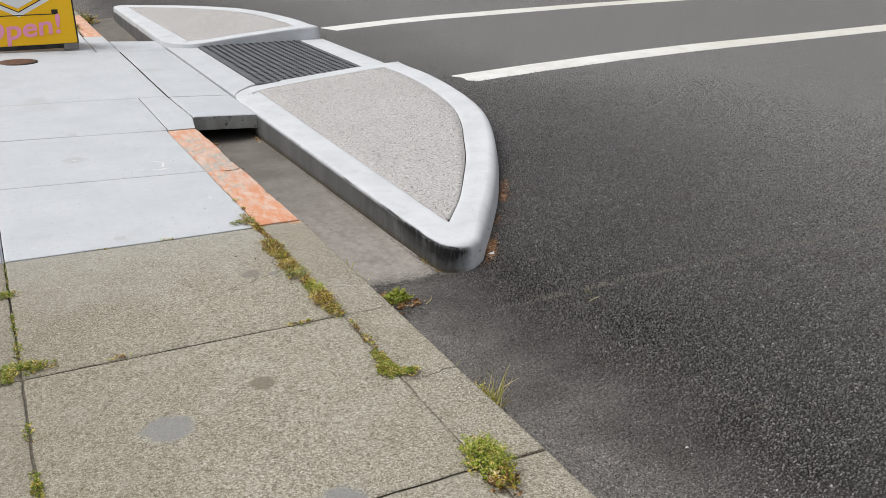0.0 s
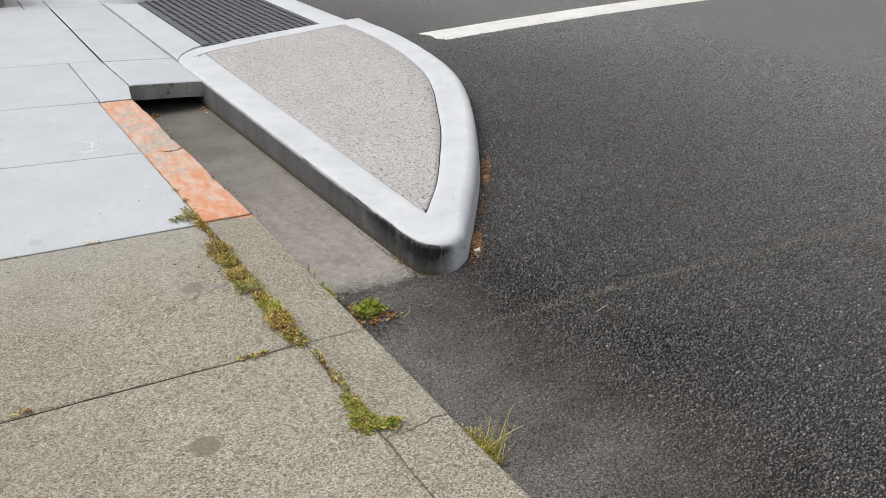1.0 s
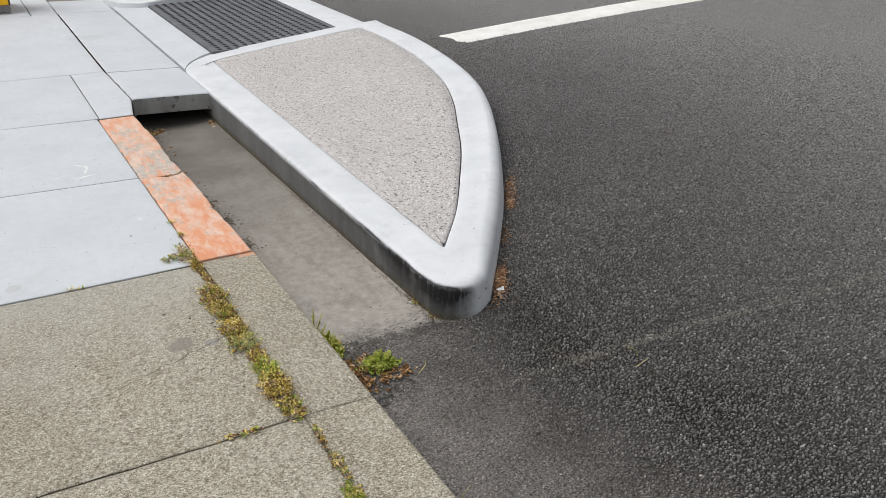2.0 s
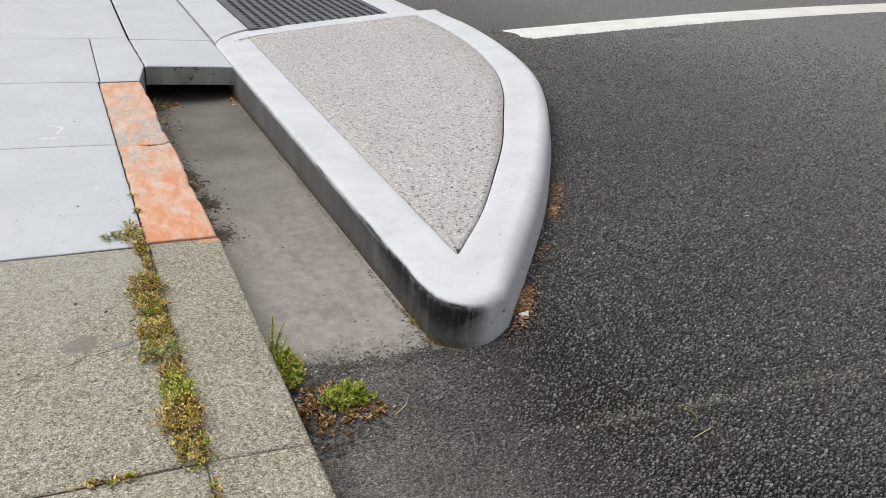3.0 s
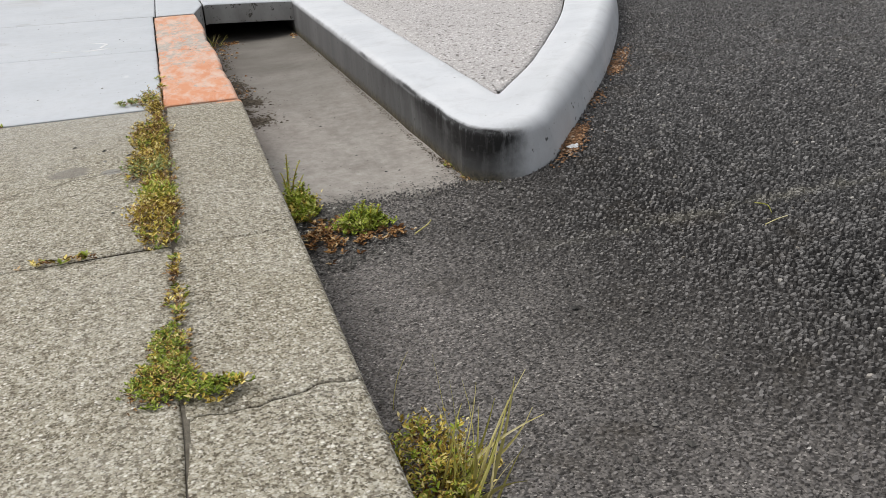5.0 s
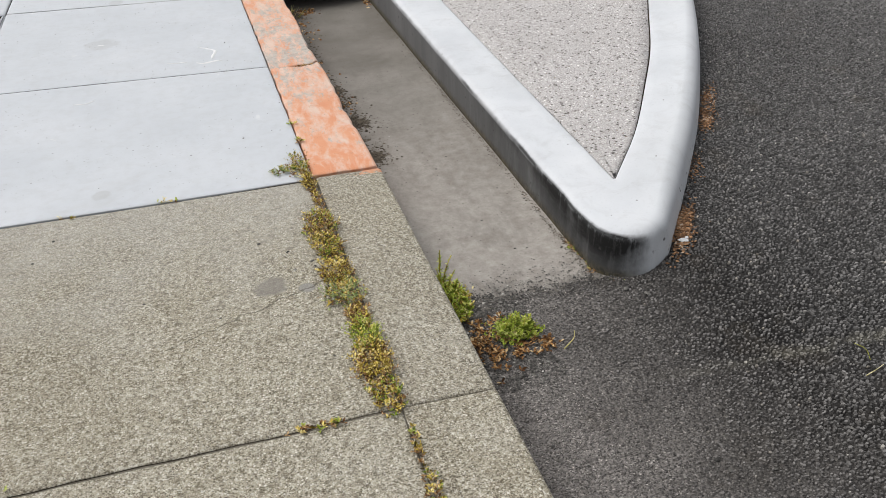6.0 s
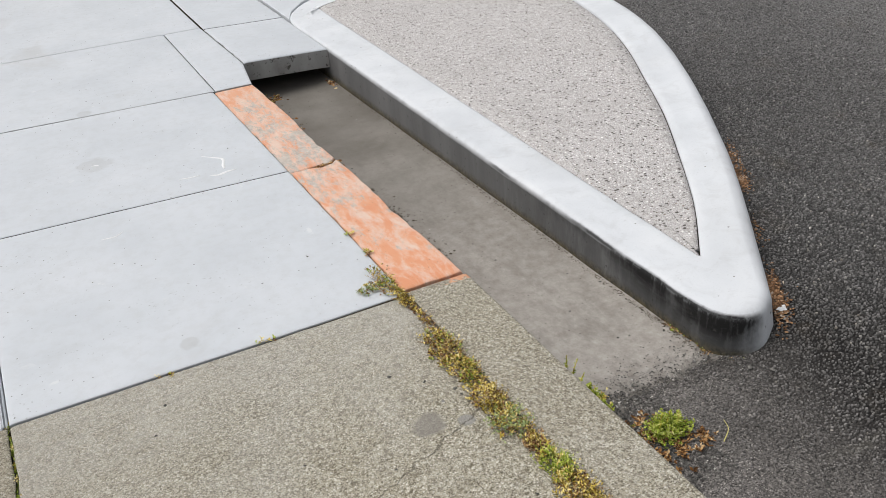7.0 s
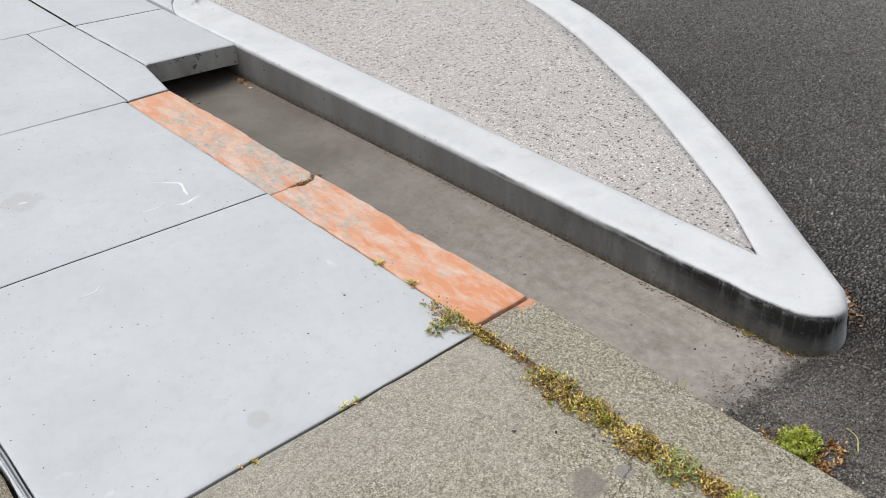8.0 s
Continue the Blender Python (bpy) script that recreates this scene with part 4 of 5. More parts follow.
def build_island(flip):
    inner, outer = island_outlines()
    n = len(outer)
    isle = thing("kerb_island", "pale concrete kerb island with exposed gravel infill beside the crossing" if not flip else "further pale concrete kerb island with exposed gravel infill", "kerb island", "kerb islands")

    def place(x, y, z):
        return (x, 2 * ISLAND_MID - y if flip else y, z + (0.045 if flip else 0.0))

    def turned(f):
        return tuple(f[::-1]) if flip else tuple(f)

    # outward direction at each rim point
    out = []
    for i in range(n):
        t = outer[(i + 1) % n] - outer[i - 1]
        out.append(Vector((t.y, -t.x)).normalized())
    smooth_out = [(out[i - 1] + out[i] * 2 + out[(i + 1) % n]).normalized() for i in range(n)]
    R = [0.008 if v.y > 2.5 and v.x < 0.9 else 0.016 if v.y > 2.9 else 0.022 if v.x < 0.60 else 0.034 if v.y < -0.4 else 0.050 for v in outer]
    for _ in range(14):
        R = [(R[i - 1] + 2 * R[i] + R[(i + 1) % n]) / 4 for i in range(n)]
    rings = []
    # from the buried foot up the face, over the rounded arris, across the top to the groove
    rings.append([(outer[i] + (0.002 if outer[i].x < 0.59 else 0.012) * smooth_out[i], -0.30) for i in range(n)])
    rings.append([(outer[i] + (0.001 if outer[i].x < 0.59 else 0.010) * smooth_out[i], top_z(outer[i].x) - 0.10) for i in range(n)])
    rings.append([(outer[i] + (0.0 if outer[i].x < 0.59 else 0.004) * smooth_out[i], top_z(outer[i].x) - 0.065) for i in range(n)])
    for q in np.linspace(0, math.pi / 2, 8):
        rings.append([(outer[i] - R[i] * (1 - math.cos(q)) * smooth_out[i], top_z(outer[i].x) - R[i] * (1 - math.sin(q))) for i in range(n)])
    for f in (0.42, 0.6, 0.8, 0.955):
        rings.append([(outer[i].lerp(inner[i], f), top_z(outer[i].lerp(inner[i], f).x)) for i in range(n)])
    shy = [1 - 0.003 / max(0.03, (inner[i] - outer[i]).length) for i in range(n)]
    rings.append([(outer[i].lerp(inner[i], shy[i] - 0.004), top_z(inner[i].x) - 0.002) for i in range(n)])
    rings.append([(outer[i].lerp(inner[i], shy[i]), top_z(inner[i].x) - 0.05) for i in range(n)])
    verts, faces, index = [], [], []
    for r, ring in enumerate(rings):
        for p, z in ring:
            w = wob(p.x, p.y, 7, 0.002, 4) + wob(p.x, p.y, 30, 0.0007, 2) if r > 1 else 0
            verts.append(place(p.x, p.y, z + w))
    for r in range(len(rings) - 1):
        for i in range(n):
            j = (i + 1) % n
            faces.append(turned((r * n + j, r * n + i, (r + 1) * n + i, (r + 1) * n + j)))
            index.append(0)
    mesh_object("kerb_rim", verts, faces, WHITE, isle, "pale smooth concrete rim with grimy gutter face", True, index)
    # the gravel panel: rings that close towards a spine
    verts, faces = [], []
    steps = (0.0, 0.02, 0.2, 0.4, 0.6, 0.8, 1.0)
    edge = [inner[i] for i in range(n)]
    spine = [Vector((0.5 * (LEFT_IN + max(LEFT_IN + 0.02, min(1.765, float(np.interp(v.y, [-0.262, 0.215, 0.76, 1.43, 1.9, BAND_IN], [0.737, 1.06, 1.35, 1.62, 1.715, 1.765]))))), min(max(v.y, -0.1), 2.4))) for v in edge]
    for k, f in enumerate(steps):
        for i in range(n):
            p = edge[i].lerp(spine[i], f if k else min(0.01, 0.0015 / max(0.02, (spine[i] - edge[i]).length)))
            z = top_z(p.x) - (0.007 if k == 0 else 0.0015) + wob(p.x, p.y, 9, 0.002, 8)
            verts.append(place(p.x, p.y, z))
    for k in range(len(steps) - 1):
        for i in range(n):
            j = (i + 1) % n
            faces.append(turned((k * n + j, k * n + i, (k + 1) * n + i, (k + 1) * n + j)))
    mesh_object("gravel_panel", verts, faces, INFILL, isle, "exposed pea gravel concrete panel")
    # dark groove below the gap
    groove = [place(*(edge[i].lerp(outer[i], 0.04)), top_z(edge[i].x) - 0.011) for i in range(n)] + [place(*edge[i].lerp(spine[i], 0.05), top_z(edge[i].x) - 0.011) for i in range(n)]
    mesh_object("groove_filler", groove, [turned(((i + 1) % n, i, n + i, n + (i + 1) % n)) for i in range(n)], JOINT, isle, "dark jointing strip")
    return isle


build_island(False)
build_island(True)

# ---- ramp between the islands ----
ramp = thing("crossing_ramp", "pale concrete ramp with a dark studded tactile mat", "ramp")
MAT_X0, MAT_X1 = 0.822, 1.755
MAT_Y0, MAT_Y1 = BAND_OUT - 0.03, 2 * ISLAND_MID - BAND_OUT + 0.03


def ramp_z(x, y):
    return -0.020 + 0.022 * max(0.0, min(1.0, (x - 0.6) / 0.3)) + wob(x, y, 2, 0.001)




def corner(x):
    return float(np.interp(x, [0.582, 0.596, 0.645, 0.75, 0.83], [2.555, 2.655, 2.77, 2.89, 2.93]))


slab("landing", 0.591, MAT_X0, 2.60, 2 * ISLAND_MID - 2.60, NEW, ramp, thick=0.2, rag=0.001, gap=0.0034, height=ramp_z, ease=0.35, step=0.02, edges=(lambda x: corner(x) - 2.60, lambda x: 2.60 - corner(x)))
slab("ramp_lip", MAT_X1, 1.985, BAND_OUT - 0.02, 2 * ISLAND_MID - BAND_OUT + 0.02, WHITE, ramp, thick=0.2, rag=0.002, gap=0.002, height=lambda x, y: 0.006 + 0.0 * x)


def build_mat():
    mat_base = part("tactile_mat", box_bm(MAT_X0, MAT_X1, MAT_Y0, MAT_Y1, -0.1, 0.0045, 0.002), MAT, ramp, "dark grey rubber tactile mat")
    verts, faces = [], []
    pitch = 0.0585
    nx, ny = int((MAT_X1 - MAT_X0) / pitch), int((MAT_Y1 - MAT_Y0) / pitch)
    ox, oy = (MAT_X1 - MAT_X0 - (nx - 1) * pitch) / 2, (MAT_Y1 - MAT_Y0 - (ny - 1) * pitch) / 2
    for a in range(nx):
        for b in range(ny):
            cx, cy = MAT_X0 + ox + a * pitch, MAT_Y0 + oy + b * pitch
            base = len(verts)
            for r, z in ((0.0155, 0.0035), (0.0140, 0.0075), (0.0100, 0.0098)):
                for k in range(10):
                    q = 2 * math.pi * k / 10
                    verts.append((cx + r * math.cos(q), cy + r * math.sin(q), z))
            for r in range(2):
                for k in range(10):
                    k2 = (k + 1) % 10
                    faces.append((base + r * 10 + k, base + r * 10 + k2, base + r * 10 + 10 + k2, base + r * 10 + 10 + k))
            faces.append([base + 20 + k for k in range(10)])
    tagged(mesh_object("studs", verts, faces, DOME, mat_base, "rows of darker round studs"), kind="stuff")


build_mat()

# ---- sandwich board ----
def build_board():
    board = thing("sandwich_board", "orange-yellow folding sandwich board with pink lettering standing on the pavement", "sign", at=(-0.565, 5.24, walk_z(-0.565, 5.1)))
    lean = radians(14)
    front = pose(0, -0.20, 0.05, 0, 0, 0) @ Matrix.Rotation(-lean, 4, "X")
    rear = pose(0, 0.26, 0.05, 0, 0, 0) @ Matrix.Rotation(lean, 4, "X")
    half, tall = 0.43, 0.95
    for m, name in ((front, "front_panel"), (rear, "back_panel")):
        bm = box_bm(-half, half, -0.012, 0.012, 0, tall, 0.004, m)
        part(name, bm, YELLOW, board)
        part("bottom_rail", box_bm(-half + 0.01, half - 0.01, -0.016, 0.016, -0.035, -0.001, 0.004, m), BLACK, board, "black bottom rail")
        for s in (-1, 1):
            part("foot", box_bm(s * (half - 0.06) - 0.06, s * (half - 0.06) + 0.06, -0.022, 0.022, -0.053, -0.002, 0.006, m), FOOT, board, "grey plastic foot")
        for s in (-1, 1):
            part("edge_rail", box_bm(s * half - 0.006, s * half + 0.006, -0.016, 0.016, 0, tall, 0.002, m), BLACK if s > 0 else YELLOW, board)
    # lettering
    cu = bpy.data.curves.new("lettering", "FONT")
    cu.body, cu.size, cu.shear, cu.offset, cu.extrude, cu.align_x = "Open!", 0.205, 0.14, 0.0035, 0.0015, "CENTER"
    tmp = bpy.data.objects.new("lettering", cu)
    scene.collection.objects.link(tmp)
    bpy.context.view_layer.update()
    me = bpy.data.meshes.new_from_object(tmp.evaluated_get(bpy.context.evaluated_depsgraph_get()))
    bpy.data.objects.remove(tmp)
    me.transform(front @ pose(-0.01, -0.0145, 0.065, 90, 0, 0) @ pose(0, 0, 0, 0, 0, 5) @ Matrix.Diagonal((1.26, 1.08, 1, 1)))
    me.materials.clear()
    me.materials.append(PINK)
    word = new("lettering", me)
    word.parent = board
    word["label"] = "pink painted word Open!"
    # hexagonal badge: white over yellow over white rings with dark bars
    for r, mt, d in ((0.345, CREAM, 0.0135), (0.305, BLACK, 0.0145), (0.295, YELLOW, 0.0155), (0.268, CREAM, 0.0165)):
        bm = bmesh.new()
        vs = [bm.verts.new((r * math.sin(q) * 1.02, -d, 0.545 + 0.9 * r * math.cos(q))) for q in [k * math.pi / 3 for k in range(6)]]
        bm.faces.new(vs)
        ret = bmesh.ops.extrude_face_region(bm, geom=bm.faces[:])
        bmesh.ops.translate(bm, vec=(0, 0.004, 0), verts=[v for v in ret["geom"] if isinstance(v, bmesh.types.BMVert)])
        bm.transform(front)
        part("badge_layer", bm, mt, board, "six-sided painted badge layer")
    for x in (-0.12, 0.14):
        part("badge_bar", box_bm(x - 0.035, x + 0.035, -0.0195, -0.015, 0.41, 0.43, 0, front), BLACK, board, "small dark bar")
        part("badge_bar", box_bm(x - 0.012, x + 0.012, -0.0195, -0.015, 0.43, 0.53, 0, front), BLACK, board, "small dark bar")
    part("rule_line", box_bm(-0.42, 0.30, -0.0145, -0.011, 0.245, 0.252, 0, front), BLACK, board, "thin dark painted rule")
    part("small_mark", box_bm(0.255, 0.305, -0.015, -0.011, 0.245, 0.285, 0, front), BLACK, board, "small dark square mark")
    part("cord", box_bm(-0.008, 0.012, -0.02, -0.012, -0.03, 0.0, 0.002, front), BLACK, board, "black cord end")


build_board()


def build_cover():
    cover = thing("utility_cover", "small round rusty brown iron utility cover set in the pavement", "manhole cover", at=(-0.66, 4.50, 0.0))
    z = walk_z(-0.66, 4.50)
    bm = bmesh.new()
    bmesh.ops.create_cone(bm, cap_ends=True, segments=40, radius1=0.142, radius2=0.138, depth=0.02, matrix=Matrix.Translation((0, 0, z - 0.005)))
    part("lid", bm, IRON, cover)
    bm = bmesh.new()
    bmesh.ops.create_cone(bm, cap_ends=True, segments=40, radius1=0.160, radius2=0.156, depth=0.02, matrix=Matrix.Translation((0, 0, z - 0.0078)))
    part("frame_ring", bm, BLACK, cover, "dark iron ring")


build_cover()


# ---- plants and litter ----
rng = np.random.default_rng(4)


def leaf_cloud(n, rx, ry, h, size, upright=0.5, broad=0.44):
    """Many short sprigs crowded in a low ragged mound round the origin, each a run of small folded leaves."""
    verts, faces = [], []
    seed = rng.random() * 50
    run = 7
    for _ in range(max(2, n // run)):
        r, a = math.sqrt(rng.random()), rng.random() * 2 * math.pi
        r *= 0.85 + 0.7 * noise.noise((2.2 * math.cos(a) + seed, 2.2 * math.sin(a), seed)) + (0.35 if rng.random() < 0.07 else 0.0)
        root = Vector((rx * r * math.cos(a), ry * r * math.sin(a), 0.001))
        tall = h * (0.35 + 0.75 * max(0.0, 1 - r * r)) * (0.5 + 0.8 * rng.random())
        lean = Vector((0.55 * r * math.cos(a) + 0.45 * rng.normal(), 0.55 * r * math.sin(a) + 0.45 * rng.normal(), 0.35 + upright)).normalized()
        for q in range(run):
            f = (q + rng.random()) / run
            p = root + lean * tall * f
            p.z = max(p.z - 0.25 * tall * f * f, 0.001)
            w = rng.random() * 2 * math.pi
            d = (Vector((math.cos(w), math.sin(w), 0.1 + 0.5 * upright * rng.random())) + lean * 0.35).normalized()
            s = size * (0.5 + 0.9 * rng.random()) * (1.1 - 0.4 * f)
            side = d.cross(Vector((rng.normal() * 0.3, rng.normal() * 0.3, 1))).normalized() * s * broad * 0.5
            up = d.cross(side).normalized() * s * 0.12
            b = len(verts)
            verts += [p, p + d * s * 0.5 + side - up, p + d * s, p + d * s * 0.5 - side - up, p + d * s * 0.48]
            faces += [(b, b + 1, b + 4), (b + 1, b + 2, b + 4), (b + 4, b + 2, b + 3), (b, b + 4, b + 3)]
    return verts, faces


def weed(at, rx, ry, h, blend, label, n=260, size=0.011, category="weed", turn=0.0, group="weeds in the joints"):
    """A low weed: one foliage part for each of the blended leaf kinds."""
    w = thing("weed_clump", label, category, group, at=at)
    w.rotation_euler = (0, 0, turn)
    for name, mt, share, up in blend:
        v, f = leaf_cloud(max(8, int(n * share)), rx, ry, h * (0.75 if mt is DRY else 1.0), size * (1.0 if mt is DRY else 1.25), up)
        tagged(mesh_object(name, v, f, mt, w, smooth=False), kind="stuff")
    return w


SANDY = (("foliage", OLIVE, 0.45, 0.8), ("dry_foliage", DRY, 0.85, 0.3), ("green_sprig", GREEN, 0.14, 0.9))
MIXED = (("foliage", OLIVE, 0.45, 0.5), ("dry_foliage", DRY, 0.5, 0.3), ("green_sprig", GREEN, 0.2, 0.7))
MOSSY = (("foliage", GREEN, 0.6, 0.5), ("yellow_foliage", OLIVE, 0.4, 0.4))
BUSHY = (("foliage", FRESH, 0.6, 1.0), ("yellow_foliage", OLIVE, 0.3, 0.7), ("green_sprig", GREEN, 0.2, 0.9))
YELLOWED = (("foliage", OLIVE, 0.6, 0.7), ("green_sprig", FRESH, 0.35, 0.8), ("dry_foliage", DRY, 0.3, 0.3))
STRAWY = (("foliage", OLIVE, 0.75, 0.8), ("dry_foliage", DRY, 0.65, 0.3))
RUSTY_MIX = (("foliage", OLIVE, 0.3, 0.8), ("dry_foliage", DRY, 0.85, 0.4))
HERB = (("foliage", BLUEGREEN, 0.5, 0.7), ("yellow_foliage", OLIVE, 0.3, 0.5), ("dry_foliage", DRY, 0.3, 0.3))
MATTED = (("foliage", GREEN, 0.55, 0.4), ("dry_foliage", DRY, 0.35, 0.3), ("yellow_foliage", OLIVE, 0.3, 0.4))
strip = [(-0.035, 0.06, 0.03, 0.075, 0.035, MIXED, 190), (-0.022, -0.04, 0.020, 0.06, 0.022, STRAWY, 190), (-0.015, -0.15, 0.014, 0.06, 0.014, RUSTY_MIX, 130),
         (-0.03, -0.28, 0.045, 0.075, 0.032, SANDY, 420), (-0.03, -0.38, 0.036, 0.06, 0.03, MIXED, 360), (-0.03, -0.49, 0.04, 0.06, 0.028, STRAWY, 340),
         (-0.035, -0.575, 0.05, 0.05, 0.036, HERB, 330), (-0.02, -0.66, 0.030, 0.05, 0.024, RUSTY_MIX, 300), (-0.02, -0.735, 0.030, 0.045, 0.034, BUSHY, 280), (-0.022, -0.82, 0.044, 0.06, 0.036, STRAWY, 380),
         (-0.02, -0.91, 0.035, 0.055, 0.026, MIXED, 240), (0.0, -1.06, 0.010, 0.06, 0.012, SANDY, 50), (0.0, -1.17, 0.014, 0.05, 0.015, MIXED, 80),
         (-0.010, -1.29, 0.024, 0.06, 0.012, MATTED, 300), (-0.018, -1.36, 0.040, 0.04, 0.012, MATTED, 400), (0.03, -1.395, 0.045, 0.018, 0.012, MOSSY, 150)]
for x, y, rx, ry, h, blend, n in strip:
    weed((x, y, -0.004), rx * 0.84, ry * 1.08, h * 1.3, blend, "low creeping weed, olive and brown, growing in the kerb joint" if blend is SANDY else "low green and olive weed growing in the kerb joint", int(n * (7 if blend is MATTED else 3.4)), 0.0040 if blend is MATTED else 0.0062)
weed((0.015, -1.87, -0.004), 0.055, 0.09, 0.055, BUSHY, "bushy bright green weed spilling over the kerb joint", 3200, 0.0065)
weed((0.005, -1.97, -0.004), 0.035, 0.05, 0.035, SANDY, "low creeping weed, olive and brown, growing in the kerb joint", 250, 0.012)
weed((-0.975, -0.335, -0.004), 0.055, 0.03, 0.03, MOSSY, "small mossy green clump in the slab joint", 1000, 0.006)
weed((-0.955, -0.90, -0.004), 0.085, 0.04, 0.03, MOSSY, "mossy green clump spread where slab joints cross", 1700, 0.006)
weed((-1.03, -0.95, -0.004), 0.06, 0.03, 0.025, MOSSY, "mossy green clump spread where slab joints cross", 1000, 0.006)
for y, n in ((-0.12, 70), (-0.22, 60), (-0.52, 60), (-0.62, 50), (-0.76, 70), (-1.25, 40), (-1.50, 130), (-1.58, 70), (-0.05, 60)):
    weed((-0.956, y, -0.006), 0.013, 0.055, 0.014, MOSSY, "thin line of moss in the slab joint", n * 4, 0.0055)
for x, y, n in ((-0.68, -0.948, 60), (-0.13, -0.962, 70), (-0.17, -0.96, 50), (-0.62, -0.022, 70), (-0.38, -0.02, 50), (-0.009, 0.22, 60), (-0.010, 0.36, 30)):
    weed((x, y, -0.004), 0.035 if y < 0.1 else 0.01, 0.009 if y < 0.1 else 0.03, 0.012, MIXED if y > -0.9 else SANDY, "tiny weed rooted in the slab joint", n, 0.008)


weed((-0.075, 0.045, 0.0), 0.045, 0.022, 0.014, HERB, "pale grey-green weed sprawling over the slab corner", 420, 0.006)


for x, y, rx, ry in ((0.578, -0.36, 0.007, 0.05), (0.586, -0.465, 0.012, 0.03), (0.625, -0.53, 0.030, 0.012), (0.685, -0.55, 0.030, 0.010)):
    weed((x, y, -0.142), rx, ry, 0.016, (("foliage", GREEN, 0.25, 0.4), ("dry_foliage", DRY, 0.9, 0.3)), "thin brown and olive moss at the foot of the kerb island", 260, 0.0045, "moss", group="weeds in the gutter")


def sprig(at, height, lean, n, material, label, leaf=0.014):
    s = thing("upright_weed", label, "weed", "weeds in the gutter", at=at)
    verts, faces = [], []
    lv, lf = [], []
    base = Vector((0, 0, -0.004))
    for k in range(9):
        f = k / 8
        c = base + Vector((lean * f * f, 0.3 * lean * f, height * f))
        r = 0.0022 * (1 - 0.6 * f)
        for q in range(5):
            a = q * 2 * math.pi / 5
            verts.append(c + Vector((r * math.cos(a), r * math.sin(a), 0)))
    for k in range(8):
        for q in range(5):
            q2 = (q + 1) % 5
            faces.append((k * 5 + q, k * 5 + q2, k * 5 + 5 + q2, k * 5 + 5 + q))
    mesh_object("stem", verts, faces, OLIVE, s)
    for _ in range(n):
        f = 0.05 + 0.95 * rng.random() ** 1.3
        p = base + Vector((lean * f * f, 0.3 * lean * f, height * f))
        a = rng.random() * 6.3
        d = Vector((math.cos(a), math.sin(a), 0.15 + rng.random() * 0.45)).normalized()
        sz = leaf * (1.7 - 1.2 * f) * (0.6 + 0.7 * rng.random())
        side = d.cross(Vector((0, 0, 1))).normalized() * sz * 0.22
        up = Vector((0, 0, sz * 0.1))
        b = len(lv)
        lv += [p, p + d * sz * 0.5 + side + up, p + d * sz, p + d * sz * 0.5 - side + up]
        lf += [(b, b + 1, b + 2), (b, b + 2, b + 3)]
    tagged(mesh_object("foliage", lv, lf, material, s, smooth=False), kind="stuff")
    return s


for x, y, h, ln in ((0.222, -0.40, 0.10, 0.004), (0.226, -0.415, 0.085, 0.025), (0.218, -0.425, 0.07, -0.01), (0.23, -0.44, 0.06, 0.02)):
    sprig((x, y, -0.147), h, ln, 85, FRESH, "slender upright green weed growing from the gutter edge", 0.0085)
sprig((0.235, -0.47, -0.147), 0.055, 0.01, 190, FRESH, "short leafy green weed growing from the gutter edge", 0.012)
sprig((0.25, -0.51, -0.147), 0.04, -0.01, 170, FRESH, "short leafy green weed growing from the gutter edge", 0.012)
for x, y, h in ((0.31, -0.635, 0.046), (0.335, -0.66, 0.050), (0.295, -0.65, 0.038), (0.352, -0.64, 0.040), (0.322, -0.645, 0.054)):
    sprig((x, y, -0.142), h, 0.01, 100, FRESH, "leafy sprig of a bright green weed tuft", 0.011)
weed((0.325, -0.645, -0.143), 0.05, 0.045, 0.036, (("foliage", FRESH, 0.6, 1.3), ("green_foliage", GREEN, 0.25, 0.9), ("dry_foliage", DRY, 0.15, 0.4)), "bright green weed tuft on dead leaves by the gutter", 2200, 0.007, group="weeds in the gutter")
weed((0.232, -0.49, -0.147), 0.034, 0.075, 0.05, (("foliage", FRESH, 0.6, 1.0), ("dry_foliage", OLIVE, 0.4, 0.6)), "green and straw weed at the gutter edge", 1300, 0.009, group="weeds in the gutter")
weed((0.262, -0.665, -0.145), 0.06, 0.11, 0.016, (("dead_leaves", DRY, 1.0, 0.25),), "drift of dead brown leaves at the gutter mouth", 800, 0.012, "dead leaves", group="leaf litter")
weed((0.35, -0.705, -0.142), 0.06, 0.03, 0.012, (("dead_leaves", DRY, 1.0, 0.2),), "drift of dead brown leaves at the gutter mouth", 260, 0.011, "dead leaves", group="leaf litter")


def grass(at, blades, height, spread, label, lean=(0.0, 0.0)):
    g = thing("grass_tuft", label, "grass", "grass tufts", at=at)
    for _ in range(blades):
        verts, faces = [], []
        a, r = rng.random() * 6.3, rng.random()
        p = Vector((0.03 * math.cos(a) * r, 0.05 * math.sin(a) * r, -0.004))
        d = Vector((lean[0] + rng.normal() * spread, lean[1] + rng.normal() * spread, 1)).normalized()
        bend = Vector((rng.normal(), rng.normal(), -0.5)) * 0.25
        side = d.cross(Vector((rng.normal(), rng.normal(), 0.1))).normalized()
        h, w = height * (0.45 + 0.65 * rng.random()), 0.0017 + 0.0017 * rng.random()
        for k in range(6):
            f = k / 5
            c = p + d * h * f + bend * h * f * f * 0.6
            ww = w * (1 - f * 0.85)
            verts += [c - side * ww, c + side.cross(d) * ww * 0.4, c + side * ww]
            if k:
                i = 3 * k
                faces += [(i - 3, i - 2, i + 1, i), (i - 2, i - 1, i + 2, i + 1)]
        mesh_object("blade", verts, faces, STRAW, g)
    return g


